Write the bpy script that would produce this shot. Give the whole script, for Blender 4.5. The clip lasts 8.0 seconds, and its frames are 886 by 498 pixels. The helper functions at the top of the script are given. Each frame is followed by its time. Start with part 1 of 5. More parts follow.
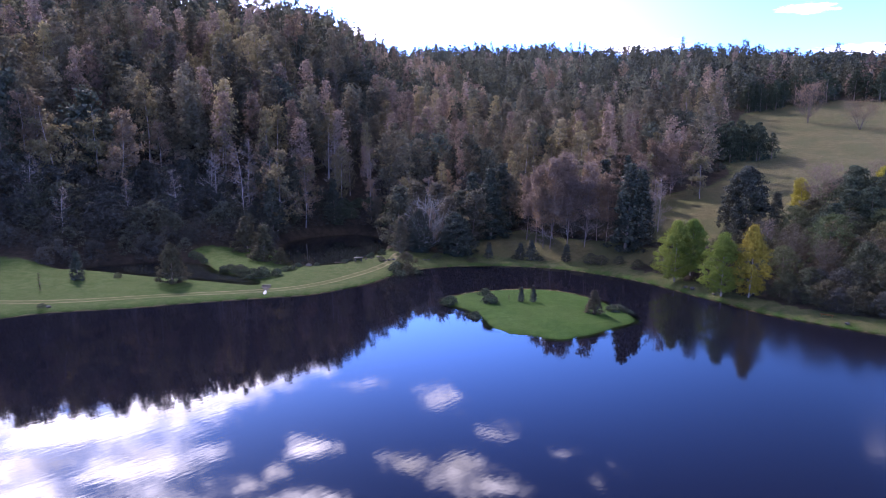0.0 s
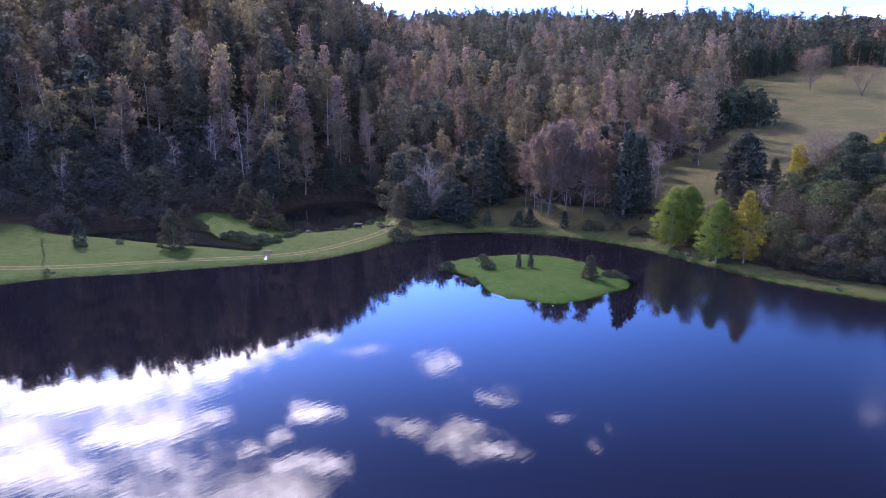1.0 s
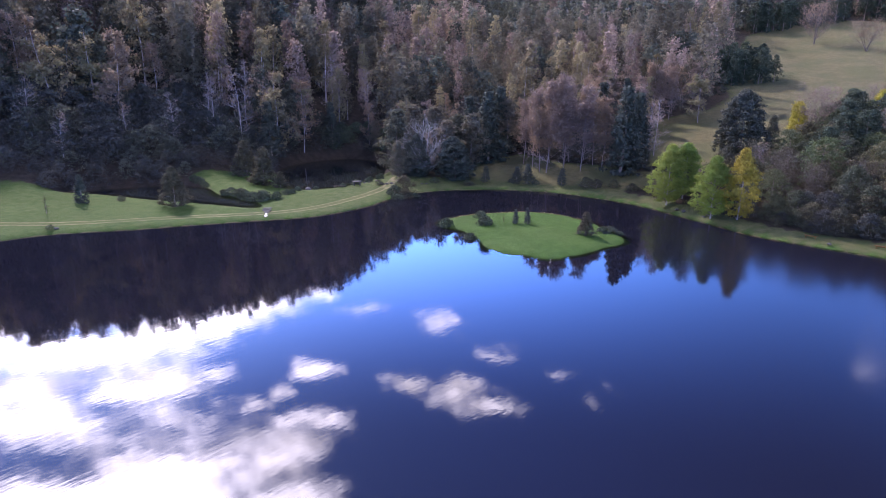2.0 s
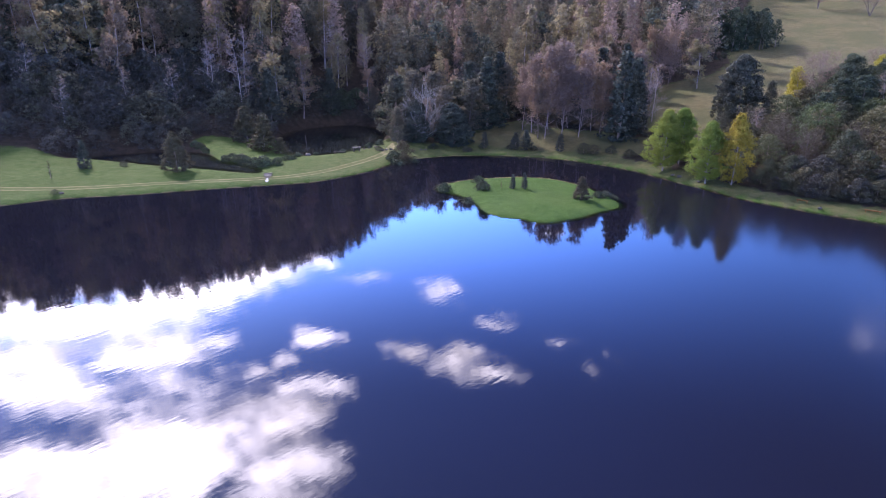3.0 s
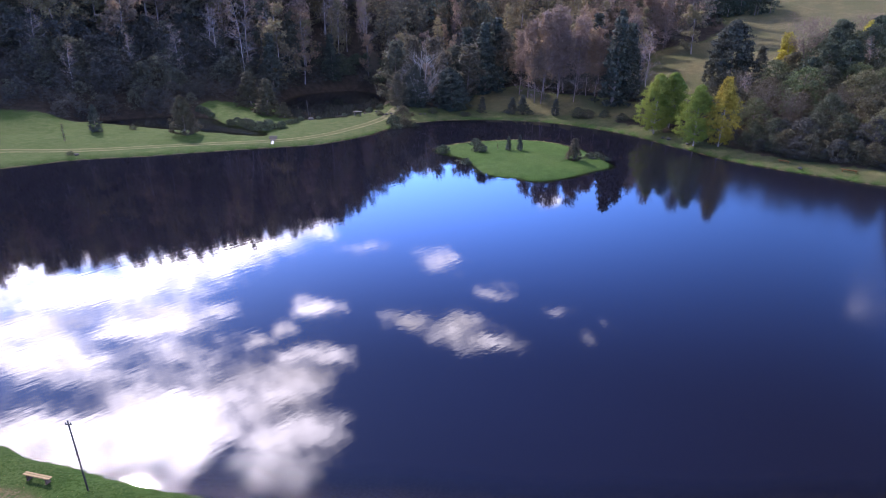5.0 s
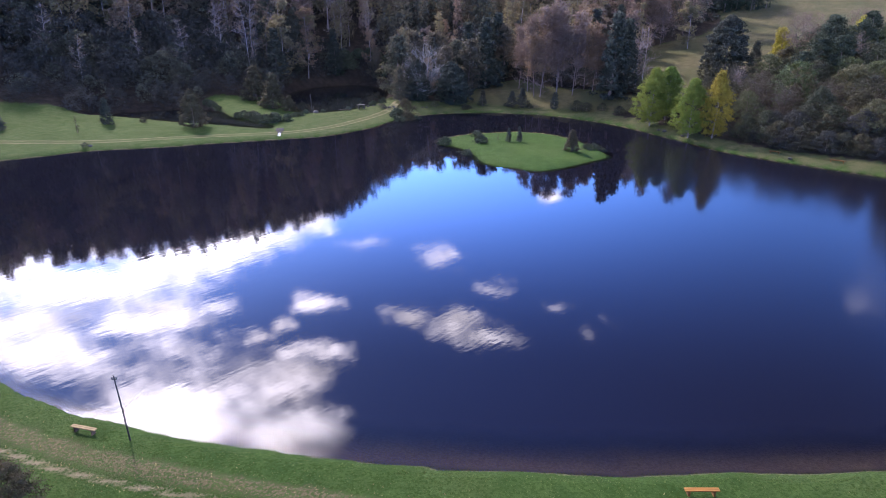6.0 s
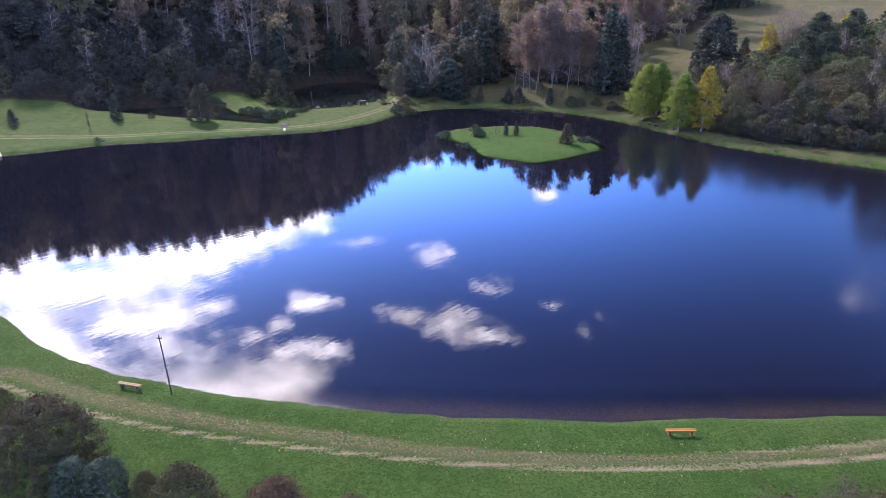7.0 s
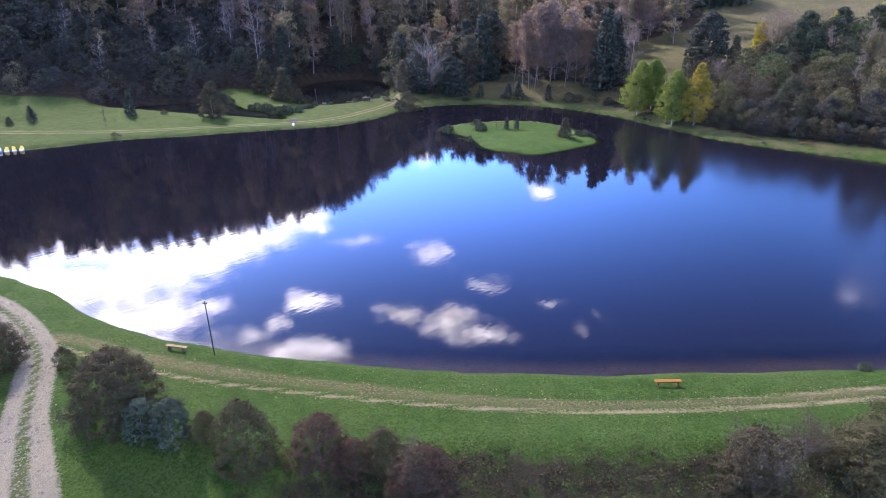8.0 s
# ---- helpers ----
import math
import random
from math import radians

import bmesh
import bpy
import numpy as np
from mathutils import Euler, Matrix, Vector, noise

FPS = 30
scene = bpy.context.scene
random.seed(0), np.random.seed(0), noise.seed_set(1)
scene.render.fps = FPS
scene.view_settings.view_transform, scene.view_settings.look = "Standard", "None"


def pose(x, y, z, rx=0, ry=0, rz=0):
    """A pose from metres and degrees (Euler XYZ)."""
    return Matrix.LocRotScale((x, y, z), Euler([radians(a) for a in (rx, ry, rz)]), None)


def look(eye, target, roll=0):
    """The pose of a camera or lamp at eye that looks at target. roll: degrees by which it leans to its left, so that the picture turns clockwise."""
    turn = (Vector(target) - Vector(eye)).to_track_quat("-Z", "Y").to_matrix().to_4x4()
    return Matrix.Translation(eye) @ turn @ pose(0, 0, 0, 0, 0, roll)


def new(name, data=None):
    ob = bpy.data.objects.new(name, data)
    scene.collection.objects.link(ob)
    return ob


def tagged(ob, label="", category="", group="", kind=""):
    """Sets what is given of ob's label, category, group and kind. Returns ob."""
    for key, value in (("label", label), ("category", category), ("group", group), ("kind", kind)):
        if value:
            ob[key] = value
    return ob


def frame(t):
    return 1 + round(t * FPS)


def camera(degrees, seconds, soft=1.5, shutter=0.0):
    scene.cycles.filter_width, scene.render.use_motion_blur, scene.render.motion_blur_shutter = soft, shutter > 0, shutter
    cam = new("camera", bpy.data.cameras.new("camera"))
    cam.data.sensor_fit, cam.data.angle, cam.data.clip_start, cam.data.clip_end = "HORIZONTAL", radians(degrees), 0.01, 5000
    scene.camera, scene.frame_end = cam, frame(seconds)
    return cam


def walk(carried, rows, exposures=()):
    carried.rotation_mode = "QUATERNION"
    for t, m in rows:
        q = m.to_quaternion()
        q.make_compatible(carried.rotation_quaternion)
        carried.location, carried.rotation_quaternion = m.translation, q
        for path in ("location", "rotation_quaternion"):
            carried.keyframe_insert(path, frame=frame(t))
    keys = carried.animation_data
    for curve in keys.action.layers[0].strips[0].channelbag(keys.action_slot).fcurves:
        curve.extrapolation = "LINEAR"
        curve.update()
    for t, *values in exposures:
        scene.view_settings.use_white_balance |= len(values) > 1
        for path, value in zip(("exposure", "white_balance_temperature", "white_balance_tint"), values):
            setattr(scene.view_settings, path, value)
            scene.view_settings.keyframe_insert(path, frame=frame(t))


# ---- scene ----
cam = camera(71.0, 8.0, soft=0.9)
PATH = [
    (0, (-0.086, 2.436, 19.621), (-0.084, 4.41, 19.3), 0.2),
    (0.5, (0.016, 2.022, 19.608), (0.016, 3.991, 19.261), 0.2),
    (1, (0.119, 1.533, 19.611), (0.121, 3.488, 19.187), 0.2),
    (1.5, (0.227, 0.997, 19.594), (0.23, 2.935, 19.1), 0.2),
    (3, (0.669, -1.334, 19.436), (0.67, 0.558, 18.789), 0.2),
    (3.5, (0.766, -2.308, 19.415), (0.768, -0.43, 18.727), 0.1),
    (4, (0.796, -3.346, 19.393), (0.798, -1.477, 18.681), 0.2),
    (4.5, (0.76, -4.499, 19.387), (0.764, -2.636, 18.66), 0.2),
    (6, (0.333, -8.713, 19.478), (0.339, -6.859, 18.727), 0.2),
    (6.5, (0.046, -10.576, 19.481), (0.055, -8.723, 18.728), 0.1),
    (7, (-0.316, -12.411, 19.561), (-0.297, -10.559, 18.806), 0.1),
    (7.5, (-0.781, -14.358, 19.666), (-0.754, -12.507, 18.91), 0.1),
    (8, (-1.29, -16.513, 19.753), (-1.263, -14.663, 18.994), 0.0),
]
walk(cam, [(t, look(eye, target, roll)) for t, eye, target, roll in PATH], [(0, 1.64, 6020, 33), (1.5, 1.97, 6080, 32), (3, 2.12, 6120, 30), (4, 1.94, 6150, 29), (6, 1.89, 6230, 26), (8, 2.16, 6350, 24)])

# ---- sky, clouds and sun ----
SUN_BEARING, SUN_HEIGHT = -32.0, 39.0      # degrees from north (+y), over the horizon


def node(nt, kind, links=(), **values):
    n = nt.nodes.new("ShaderNode" + kind)
    for key, value in values.items():
        if key.startswith("i_"):
            n.inputs[key[2:].replace("_", " ")].default_value = value
        elif key.startswith("n_"):
            n.inputs[int(key[2:])].default_value = value
        elif key == "blend_type":
            n.blend_type = value
        elif key == "operation":
            n.operation = value
        elif key == "data_type":
            n.data_type = value
        elif key == "attribute_name":
            n.attribute_name = value
    for socket, source in links:
        nt.links.new(source, n.inputs[socket])
    return n


def maths(nt, operation, a, b=None, clamp=False):
    n = nt.nodes.new("ShaderNodeMath")
    n.operation, n.use_clamp = operation, clamp
    for k, v in enumerate((a, b)):
        if v is None:
            continue
        if isinstance(v, (int, float)):
            n.inputs[k].default_value = v
        else:
            nt.links.new(v, n.inputs[k])
    return n.outputs[0]


def blend(nt, factor, a, b, kind="MIX"):
    n = nt.nodes.new("ShaderNodeMix")
    n.data_type, n.blend_type = "RGBA", kind
    for k, v in ((0, factor), (6, a), (7, b)):
        if isinstance(v, (int, float)):
            n.inputs[k].default_value = v
        elif isinstance(v, tuple):
            n.inputs[k].default_value = (*v, 1)
        else:
            nt.links.new(v, n.inputs[k])
    return n.outputs[2]


def ramp(nt, source, low, high, a=0.0, b=1.0):
    n = nt.nodes.new("ShaderNodeMapRange")
    n.interpolation_type = "SMOOTHSTEP"
    for k, v in ((1, low), (2, high), (3, a), (4, b)):
        n.inputs[k].default_value = v
    nt.links.new(source, n.inputs[0])
    return n.outputs[0]


# clouds: middle and half width on a flat layer one unit overhead (east, north)
CLOUDS = [
    (-0.44, 1.97, 0.09, 0.10, 1), (-0.52, 1.82, 0.05, 0.06, 0.9), (-0.33, 2.52, 0.10, 0.08, 0.35), (0.00, 2.40, 0.09, 0.13, 0.6), (-0.11, 1.89, 0.10, 0.09, 1), (0.04, 1.82, 0.13, 0.09, 1),
    (0.15, 1.71, 0.10, 0.08, 1), (0.20, 2.08, 0.08, 0.06, 0.7), (0.39, 1.93, 0.05, 0.03, 0.4), (0.56, 1.82, 0.03, 0.03, 0.25), (0.47, 1.74, 0.03, 0.03, 0.25),
    (1.50, 1.97, 0.07, 0.04, 0.7), (0.59, 3.27, 0.08, 0.17, 1), (-0.06, 4.10, 0.06, 0.26, 1), (-0.67, 2.85, 0.17, 0.30, 1), (-0.85, 2.55, 0.23, 0.30, 1),
    (-1.08, 2.30, 0.30, 0.30, 1), (-1.34, 2.06, 0.46, 0.24, 1), (-1.24, 1.60, 0.30, 0.15, 0.9), (-0.98, 1.86, 0.26, 0.17, 0.9), (-0.70, 1.33, 0.30, 0.27, 1), (-0.46, 1.48, 0.19, 0.21, 1),
    (-0.38, 1.25, 0.13, 0.24, 0.9), (-0.95, 1.24, 0.40, 0.18, 1), (-0.60, 1.73, 0.07, 0.05, 0.7), (-0.33, 1.60, 0.08, 0.06, 0.9), (-0.44, 1.62, 0.12, 0.09, 0.9), (-0.84, 1.68, 0.2, 0.09, 0.5), (-0.98, 1.52, 0.22, 0.09, 0.6), (-1.36, 1.80, 0.26, 0.16, 1), (-1.95, 2.3, 0.55, 0.7, 1), (-1.9, 4.9, 1.1, 0.9, 1), (-0.4, 5.7, 1.1, 0.65, 1), (-1.5, 2.5, 0.32, 0.25, 1),
    (1.95, 6.5, 0.46, 0.5, 1), (2.62, 4.70, 0.20, 0.17, 1), (4.5, 6.5, 0.65, 0.42, 1)]


def build_sky():
    world = bpy.data.worlds.new("sky")
    scene.world = world
    world.use_nodes = True
    nt = world.node_tree
    nt.nodes.clear()
    sky = nt.nodes.new("ShaderNodeTexSky")
    sky.sky_type, sky.sun_disc = "NISHITA", False
    sky.sun_elevation, sky.sun_rotation = radians(SUN_HEIGHT), radians(SUN_BEARING)
    sky.air_density, sky.dust_density, sky.ozone_density = 1.0, 0.6, 3.0
    way = node(nt, "TexCoord").outputs["Generated"]
    xyz = node(nt, "SeparateXYZ", [(0, way)])
    up = maths(nt, "MAXIMUM", xyz.outputs[2], 0.02)
    flat = node(nt, "CombineXYZ", [(0, maths(nt, "DIVIDE", xyz.outputs[0], up)), (1, maths(nt, "DIVIDE", xyz.outputs[1], up))]).outputs[0]
    fluff = node(nt, "TexNoise", [("Vector", flat)], i_Scale=5.5, i_Detail=6.0, i_Roughness=0.62)
    soft = node(nt, "VectorMath", [(0, fluff.outputs["Color"])], operation="SUBTRACT", n_1=(0.5, 0.5, 0.5))
    bent = node(nt, "VectorMath", [(0, soft.outputs[0])], operation="MULTIPLY_ADD", n_1=(0.26, 0.26, 0.0))
    nt.links.new(flat, bent.inputs[2])
    field = None
    for x, y, a, b, density in CLOUDS:
        off = node(nt, "VectorMath", [(0, bent.outputs[0])], operation="SUBTRACT", n_1=(x, y, 0))
        part = node(nt, "VectorMath", [(0, off.outputs[0])], operation="MULTIPLY", n_1=(1 / a, 1 / b, 0))
        far = node(nt, "VectorMath", [(0, part.outputs[0])], operation="LENGTH").outputs["Value"]
        here = maths(nt, "MULTIPLY", maths(nt, "SUBTRACT", 1.15, far), density)
        field = here if field is None else maths(nt, "MAXIMUM", field, here)
    rough = node(nt, "TexNoise", [("Vector", flat)], i_Scale=9.0, i_Detail=7.0, i_Roughness=0.65).outputs[0]
    # unseen clouds overhead and to the south, added to fill shaded sides
    unseen_heaps = ramp(nt, node(nt, "TexNoise", [("Vector", flat)], i_Scale=1.1, i_Detail=3.0, i_Roughness=0.5).outputs[0], 0.43, 0.73, -0.6, 1.1)
    field = maths(nt, "MAXIMUM", field, maths(nt, "ADD", unseen_heaps, ramp(nt, xyz.outputs[1], 0.35, 0.75, 0.0, -2.0)))
    cover = ramp(nt, maths(nt, "ADD", field, maths(nt, "MULTIPLY", maths(nt, "SUBTRACT", rough, 0.5), 1.7)), -0.05, 1.15)
    thick = node(nt, "TexNoise", [("Vector", flat)], i_Scale=3.0, i_Detail=5.0, i_Roughness=0.6).outputs[0]
    az, el = radians(SUN_BEARING), radians(SUN_HEIGHT)
    to_sun = (math.sin(az) * math.cos(el), math.cos(az) * math.cos(el), math.sin(el))
    near = node(nt, "VectorMath", [(0, way)], operation="DOT_PRODUCT", n_1=to_sun).outputs["Value"]
    toward = near
    near = maths(nt, "MAXIMUM", near, 0.0)
    glow = maths(nt, "ADD", maths(nt, "MULTIPLY", maths(nt, "POWER", near, 10.0), 46.0), maths(nt, "MULTIPLY", maths(nt, "POWER", near, 160.0), 110.0))
    bright = maths(nt, "MULTIPLY", maths(nt, "ADD", 26.0, glow), ramp(nt, thick, 0.3, 0.7, 0.32, 1.2))
    cloud = node(nt, "VectorMath", [(0, bright)], operation="MULTIPLY", n_1=(1.0, 0.98, 1.0)).outputs[0]
    blue = blend(nt, 1.0, sky.outputs[0], blend(nt, ramp(nt, xyz.outputs[2], 0.25, 0.6), (0.47, 0.80, 1.45), (0.44, 0.75, 1.62)), "MULTIPLY")
    fade = ramp(nt, xyz.outputs[2], 0.10, 0.55, 1.9, 0.29)
    fade = maths(nt, "MULTIPLY", fade, ramp(nt, near, 0.50, 0.95, 0.55, 1.55))
    # sky opposite the sun, out of view, brightened as extra fill on the hill
    fade = maths(nt, "MULTIPLY", fade, ramp(nt, toward, -0.4, 0.45, 1.5, 1.0))
    blue = node(nt, "VectorMath", [(0, blue), (1, fade)], operation="MULTIPLY").outputs[0]
    shown = blend(nt, maths(nt, "MULTIPLY", cover, 0.95), blue, cloud)
    back = node(nt, "Background", [("Color", shown)], i_Strength=0.15)
    nt.links.new(back.outputs[0], node(nt, "OutputWorld").inputs[0])


build_sky()
lamp = bpy.data.lights.new("sun", "SUN")
lamp.energy, lamp.angle, lamp.color = 2.2, radians(2.5), (1.0, 0.93, 0.84)
sun = new("sun", lamp)
_b, _h = radians(SUN_BEARING), radians(SUN_HEIGHT)
sun.matrix_world = look((200 * math.sin(_b) * math.cos(_h), 200 * math.cos(_b) * math.cos(_h), 200 * math.sin(_h)), (0, 0, 0))

# ---- materials ----
def material(name):
    m = bpy.data.materials.new(name)
    m.use_nodes = True
    m.node_tree.nodes.clear()
    return m, m.node_tree


def finish(nt, shader):
    nt.links.new(shader, node(nt, "OutputMaterial").inputs[0])


def place(nt):
    return node(nt, "NewGeometry").outputs["Position"]


def noise_at(nt, where, scale, detail=4.0, rough=0.6, out=0):
    return node(nt, "TexNoise", [("Vector", where)], i_Scale=scale, i_Detail=detail, i_Roughness=rough).outputs[out]


def bumped(nt, height, strength, distance):
    return node(nt, "Bump", [("Height", height)], i_Strength=strength, i_Distance=distance).outputs[0]


def leafy(name, dark, light, other, through_light=0.35, scatter=0.15):
    """Foliage: leaf colours that vary from plant to plant and from clump to clump; light passes through the blades."""
    m, nt = material(name)
    where = place(nt)
    whole = node(nt, "ObjectInfo").outputs["Random"]
    plant = noise_at(nt, where, 0.09, 2.0)
    each = node(nt, "NewGeometry").outputs["Random Per Island"]
    fine = noise_at(nt, where, 1.3, 3.0)
    mixed = maths(nt, "ADD", maths(nt, "MULTIPLY", whole, 0.5), maths(nt, "MULTIPLY", plant, 0.5))
    base = blend(nt, ramp(nt, fine, 0.3, 0.7), dark, light)
    base = blend(nt, ramp(nt, mixed, 0.38, 0.66), base, other)
    value = maths(nt, "ADD", 1 - scatter * 2, maths(nt, "MULTIPLY", each, scatter * 4))
    value = maths(nt, "MULTIPLY", value, maths(nt, "ADD", 1.0, node(nt, "Attribute", attribute_name="tone").outputs["Fac"]))
    hsv = node(nt, "HueSaturation", [("Color", base), ("Value", value)])
    hue = maths(nt, "ADD", 0.485, maths(nt, "MULTIPLY", each, 0.03))
    nt.links.new(hue, hsv.inputs["Hue"])
    col = hsv.outputs[0]
    diffuse = node(nt, "BsdfPrincipled", [("Base Color", col)], i_Roughness=0.7)
    diffuse.inputs["Specular IOR Level"].default_value = 0.1
    trans = node(nt, "BsdfTranslucent", [("Color", blend(nt, 1.0, col, (1.1, 1.05, 0.85), "MULTIPLY"))])
    finish(nt, node(nt, "MixShader", [(1, diffuse.outputs[0]), (2, trans.outputs[0])], n_0=through_light).outputs[0])
    return m


def plain(name, a, b, scale, roughness, bump=0.3, depth=0.01, metal=0.0, squash=(1, 1, 1)):
    """A surface with two colours at two scales and fine relief."""
    m, nt = material(name)
    where = node(nt, "VectorMath", [(0, node(nt, "TexCoord").outputs["Object"])], operation="MULTIPLY", n_1=squash).outputs[0]
    one, two = noise_at(nt, where, scale, 5.0), noise_at(nt, where, scale * 6, 4.0)
    f = maths(nt, "ADD", maths(nt, "MULTIPLY", ramp(nt, one, 0.3, 0.7), 0.65), maths(nt, "MULTIPLY", two, 0.35))
    s = node(nt, "BsdfPrincipled", [("Base Color", blend(nt, f, a, b)), ("Normal", bumped(nt, two, bump, depth))], i_Roughness=roughness, i_Metallic=metal)
    s.inputs["Specular IOR Level"].default_value = 0.2
    finish(nt, s.outputs[0])
    return m


def ground_material():
    m, nt = material("ground_cover")
    where = place(nt)
    big, mid, fine = noise_at(nt, where, 0.12, 3.0), noise_at(nt, where, 0.9, 4.0), noise_at(nt, where, 7.0, 6.0, 0.7)
    blades = noise_at(nt, where, 28.0, 4.0, 0.7)
    grass = blend(nt, ramp(nt, mid, 0.3, 0.7), (0.034, 0.074, 0.016), (0.060, 0.110, 0.025))
    grass = blend(nt, ramp(nt, big, 0.42, 0.66, 0.0, 0.5), grass, (0.082, 0.116, 0.034))
    grass = blend(nt, ramp(nt, fine, 0.42, 0.60, 0.0, 0.85), grass, (0.028, 0.060, 0.009))
    dry = blend(nt, ramp(nt, mid, 0.3, 0.7), (0.080, 0.074, 0.035), (0.112, 0.100, 0.049))
    dry = blend(nt, ramp(nt, big, 0.4, 0.65), dry, (0.074, 0.076, 0.034))
    dry = blend(nt, ramp(nt, fine, 0.55, 0.8, 0, 0.6), dry, (0.09, 0.072, 0.036))
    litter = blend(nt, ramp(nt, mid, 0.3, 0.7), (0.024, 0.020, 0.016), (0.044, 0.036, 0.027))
    soil = blend(nt, ramp(nt, fine, 0.3, 0.7), (0.19, 0.15, 0.09), (0.34, 0.28, 0.175))
    stone = blend(nt, ramp(nt, blades, 0.35, 0.65), (0.175, 0.158, 0.108), (0.325, 0.297, 0.216))
    mud = blend(nt, ramp(nt, fine, 0.3, 0.7), (0.20, 0.15, 0.105), (0.32, 0.25, 0.18))

    def mask(name):
        return node(nt, "Attribute", attribute_name=name).outputs["Fac"]

    def ragged(name, low, high, amount, grain):
        return ramp(nt, maths(nt, "ADD", mask(name), maths(nt, "MULTIPLY", maths(nt, "SUBTRACT", grain, 0.5), amount)), low, high, 1.0, 0.0)

    colour = blend(nt, ramp(nt, maths(nt, "ADD", mask("meadow"), maths(nt, "MULTIPLY", maths(nt, "SUBTRACT", mid, 0.5), 0.45)), 0.1, 0.9), grass, dry)
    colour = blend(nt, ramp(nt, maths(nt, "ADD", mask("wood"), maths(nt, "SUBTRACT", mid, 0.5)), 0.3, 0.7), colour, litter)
    verge = maths(nt, "MULTIPLY", ragged("verge", 0.3, 1.3, 1.6, mid), ramp(nt, fine, 0.44, 0.56, 0.12, 0.9))
    colour = blend(nt, verge, colour, blend(nt, ramp(nt, blades, 0.35, 0.6), (0.24, 0.19, 0.11), (0.115, 0.092, 0.05)))
    colour = blend(nt, maths(nt, "MULTIPLY", ragged("rut", 0.0, 0.28, 0.8, fine), ramp(nt, mid, 0.34, 0.58, 0.7, 1.0)), colour, soil)
    lane = maths(nt, "ADD", maths(nt, "ABSOLUTE", maths(nt, "SUBTRACT", mask("lane"), 0.62)), maths(nt, "MULTIPLY", maths(nt, "SUBTRACT", fine, 0.5), 0.3))
    colour = blend(nt, maths(nt, "MULTIPLY", ramp(nt, lane, 0.06, 0.24, 1.0, 0.0), ramp(nt, mid, 0.3, 0.6, 0.2, 0.55)), colour, soil)
    colour = blend(nt, ragged("road", 0.42, 0.66, 0.55, fine), colour, stone)
    colour = blend(nt, ragged("depth", -0.1, 0.06, 0.25, fine), colour, mud)
    relief = maths(nt, "ADD", maths(nt, "MULTIPLY", fine, 0.7), maths(nt, "MULTIPLY", blades, 0.5))
    s = node(nt, "BsdfPrincipled", [("Base Color", colour), ("Normal", bumped(nt, relief, 1.0, 0.22))], i_Roughness=0.85)
    s.inputs["Specular IOR Level"].default_value = 0.04
    finish(nt, s.outputs[0])
    return m


def water_material(name, deep, ripple_size=1.0):
    """Still water: clear over the shallows, dark where deep, a mirror towards the far side."""
    m, nt = material(name)
    where = place(nt)
    turned = node(nt, "Mapping", [("Vector", where)])
    turned.vector_type = "TEXTURE"
    turned.inputs["Rotation"].default_value = (0, 0, radians(48))
    turned.inputs["Scale"].default_value = (1.8, 0.42, 1.0)
    long_wave = noise_at(nt, turned.outputs[0], 1.0 * ripple_size, 2.0, 0.5)
    short_wave = noise_at(nt, where, 2.6 * ripple_size, 2.0, 0.5)
    calm = ramp(nt, noise_at(nt, where, 0.03, 2.0), 0.35, 0.65, 0.4, 1.0)
    xyz = node(nt, "SeparateXYZ", [(0, where)])
    chop = noise_at(nt, where, 7.0, 2.0, 0.5)
    east = maths(nt, "ADD", xyz.outputs[0], maths(nt, "MULTIPLY", noise_at(nt, where, 0.05, 2.0), 16.0))
    gust = ramp(nt, east, 28.0, 48.0, 0.03, 1.1)
    height = maths(nt, "MULTIPLY", maths(nt, "ADD", maths(nt, "ADD", maths(nt, "MULTIPLY", long_wave, 0.65), maths(nt, "MULTIPLY", short_wave, 0.28)), maths(nt, "MULTIPLY", chop, gust)), calm)
    normal = bumped(nt, height, 1.0, 0.0045)
    gloss = node(nt, "BsdfGlossy", [("Normal", normal), ("Roughness", ramp(nt, east, 28.0, 46.0, 0.03, 0.15))])
    body = node(nt, "BsdfDiffuse", i_Color=(*deep, 1))
    clear = node(nt, "BsdfTransparent", i_Color=(0.9, 0.86, 0.76, 1))
    depth = node(nt, "Attribute", attribute_name="depth").outputs["Fac"]
    inside = node(nt, "MixShader", [(0, ramp(nt, depth, 0.0, 0.75, 0.0, 1.0)), (1, clear.outputs[0]), (2, body.outputs[0])])
    fresnel = node(nt, "Fresnel", [("Normal", normal)], i_IOR=1.33)
    finish(nt, node(nt, "MixShader", [(0, fresnel.outputs[0]), (1, inside.outputs[0]), (2, gloss.outputs[0])]).outputs[0])
    return m


GROUND = ground_material()
WATER = water_material("lake_water", (0.0046, 0.0047, 0.0080))
POND_WATER = water_material("pond_water", (0.010, 0.012, 0.012), 1.6)
BARK = plain("grey_brown_bark", (0.10, 0.08, 0.065), (0.24, 0.20, 0.17), 3.0, 0.9, 0.6, 0.03, squash=(1, 1, 0.3))
PALE_BARK = plain("pale_bark", (0.17, 0.145, 0.14), (0.33, 0.29, 0.28), 3.0, 0.8, 0.5, 0.02, squash=(1, 1, 0.4))
ASH_TWIG = plain("ash_grey_twigs", (0.19, 0.17, 0.155), (0.34, 0.31, 0.285), 3.0, 0.85, 0.3, 0.01)
PINK_TWIG = plain("pinkish_twigs", (0.12, 0.092, 0.085), (0.23, 0.18, 0.165), 3.0, 0.85, 0.3, 0.01)
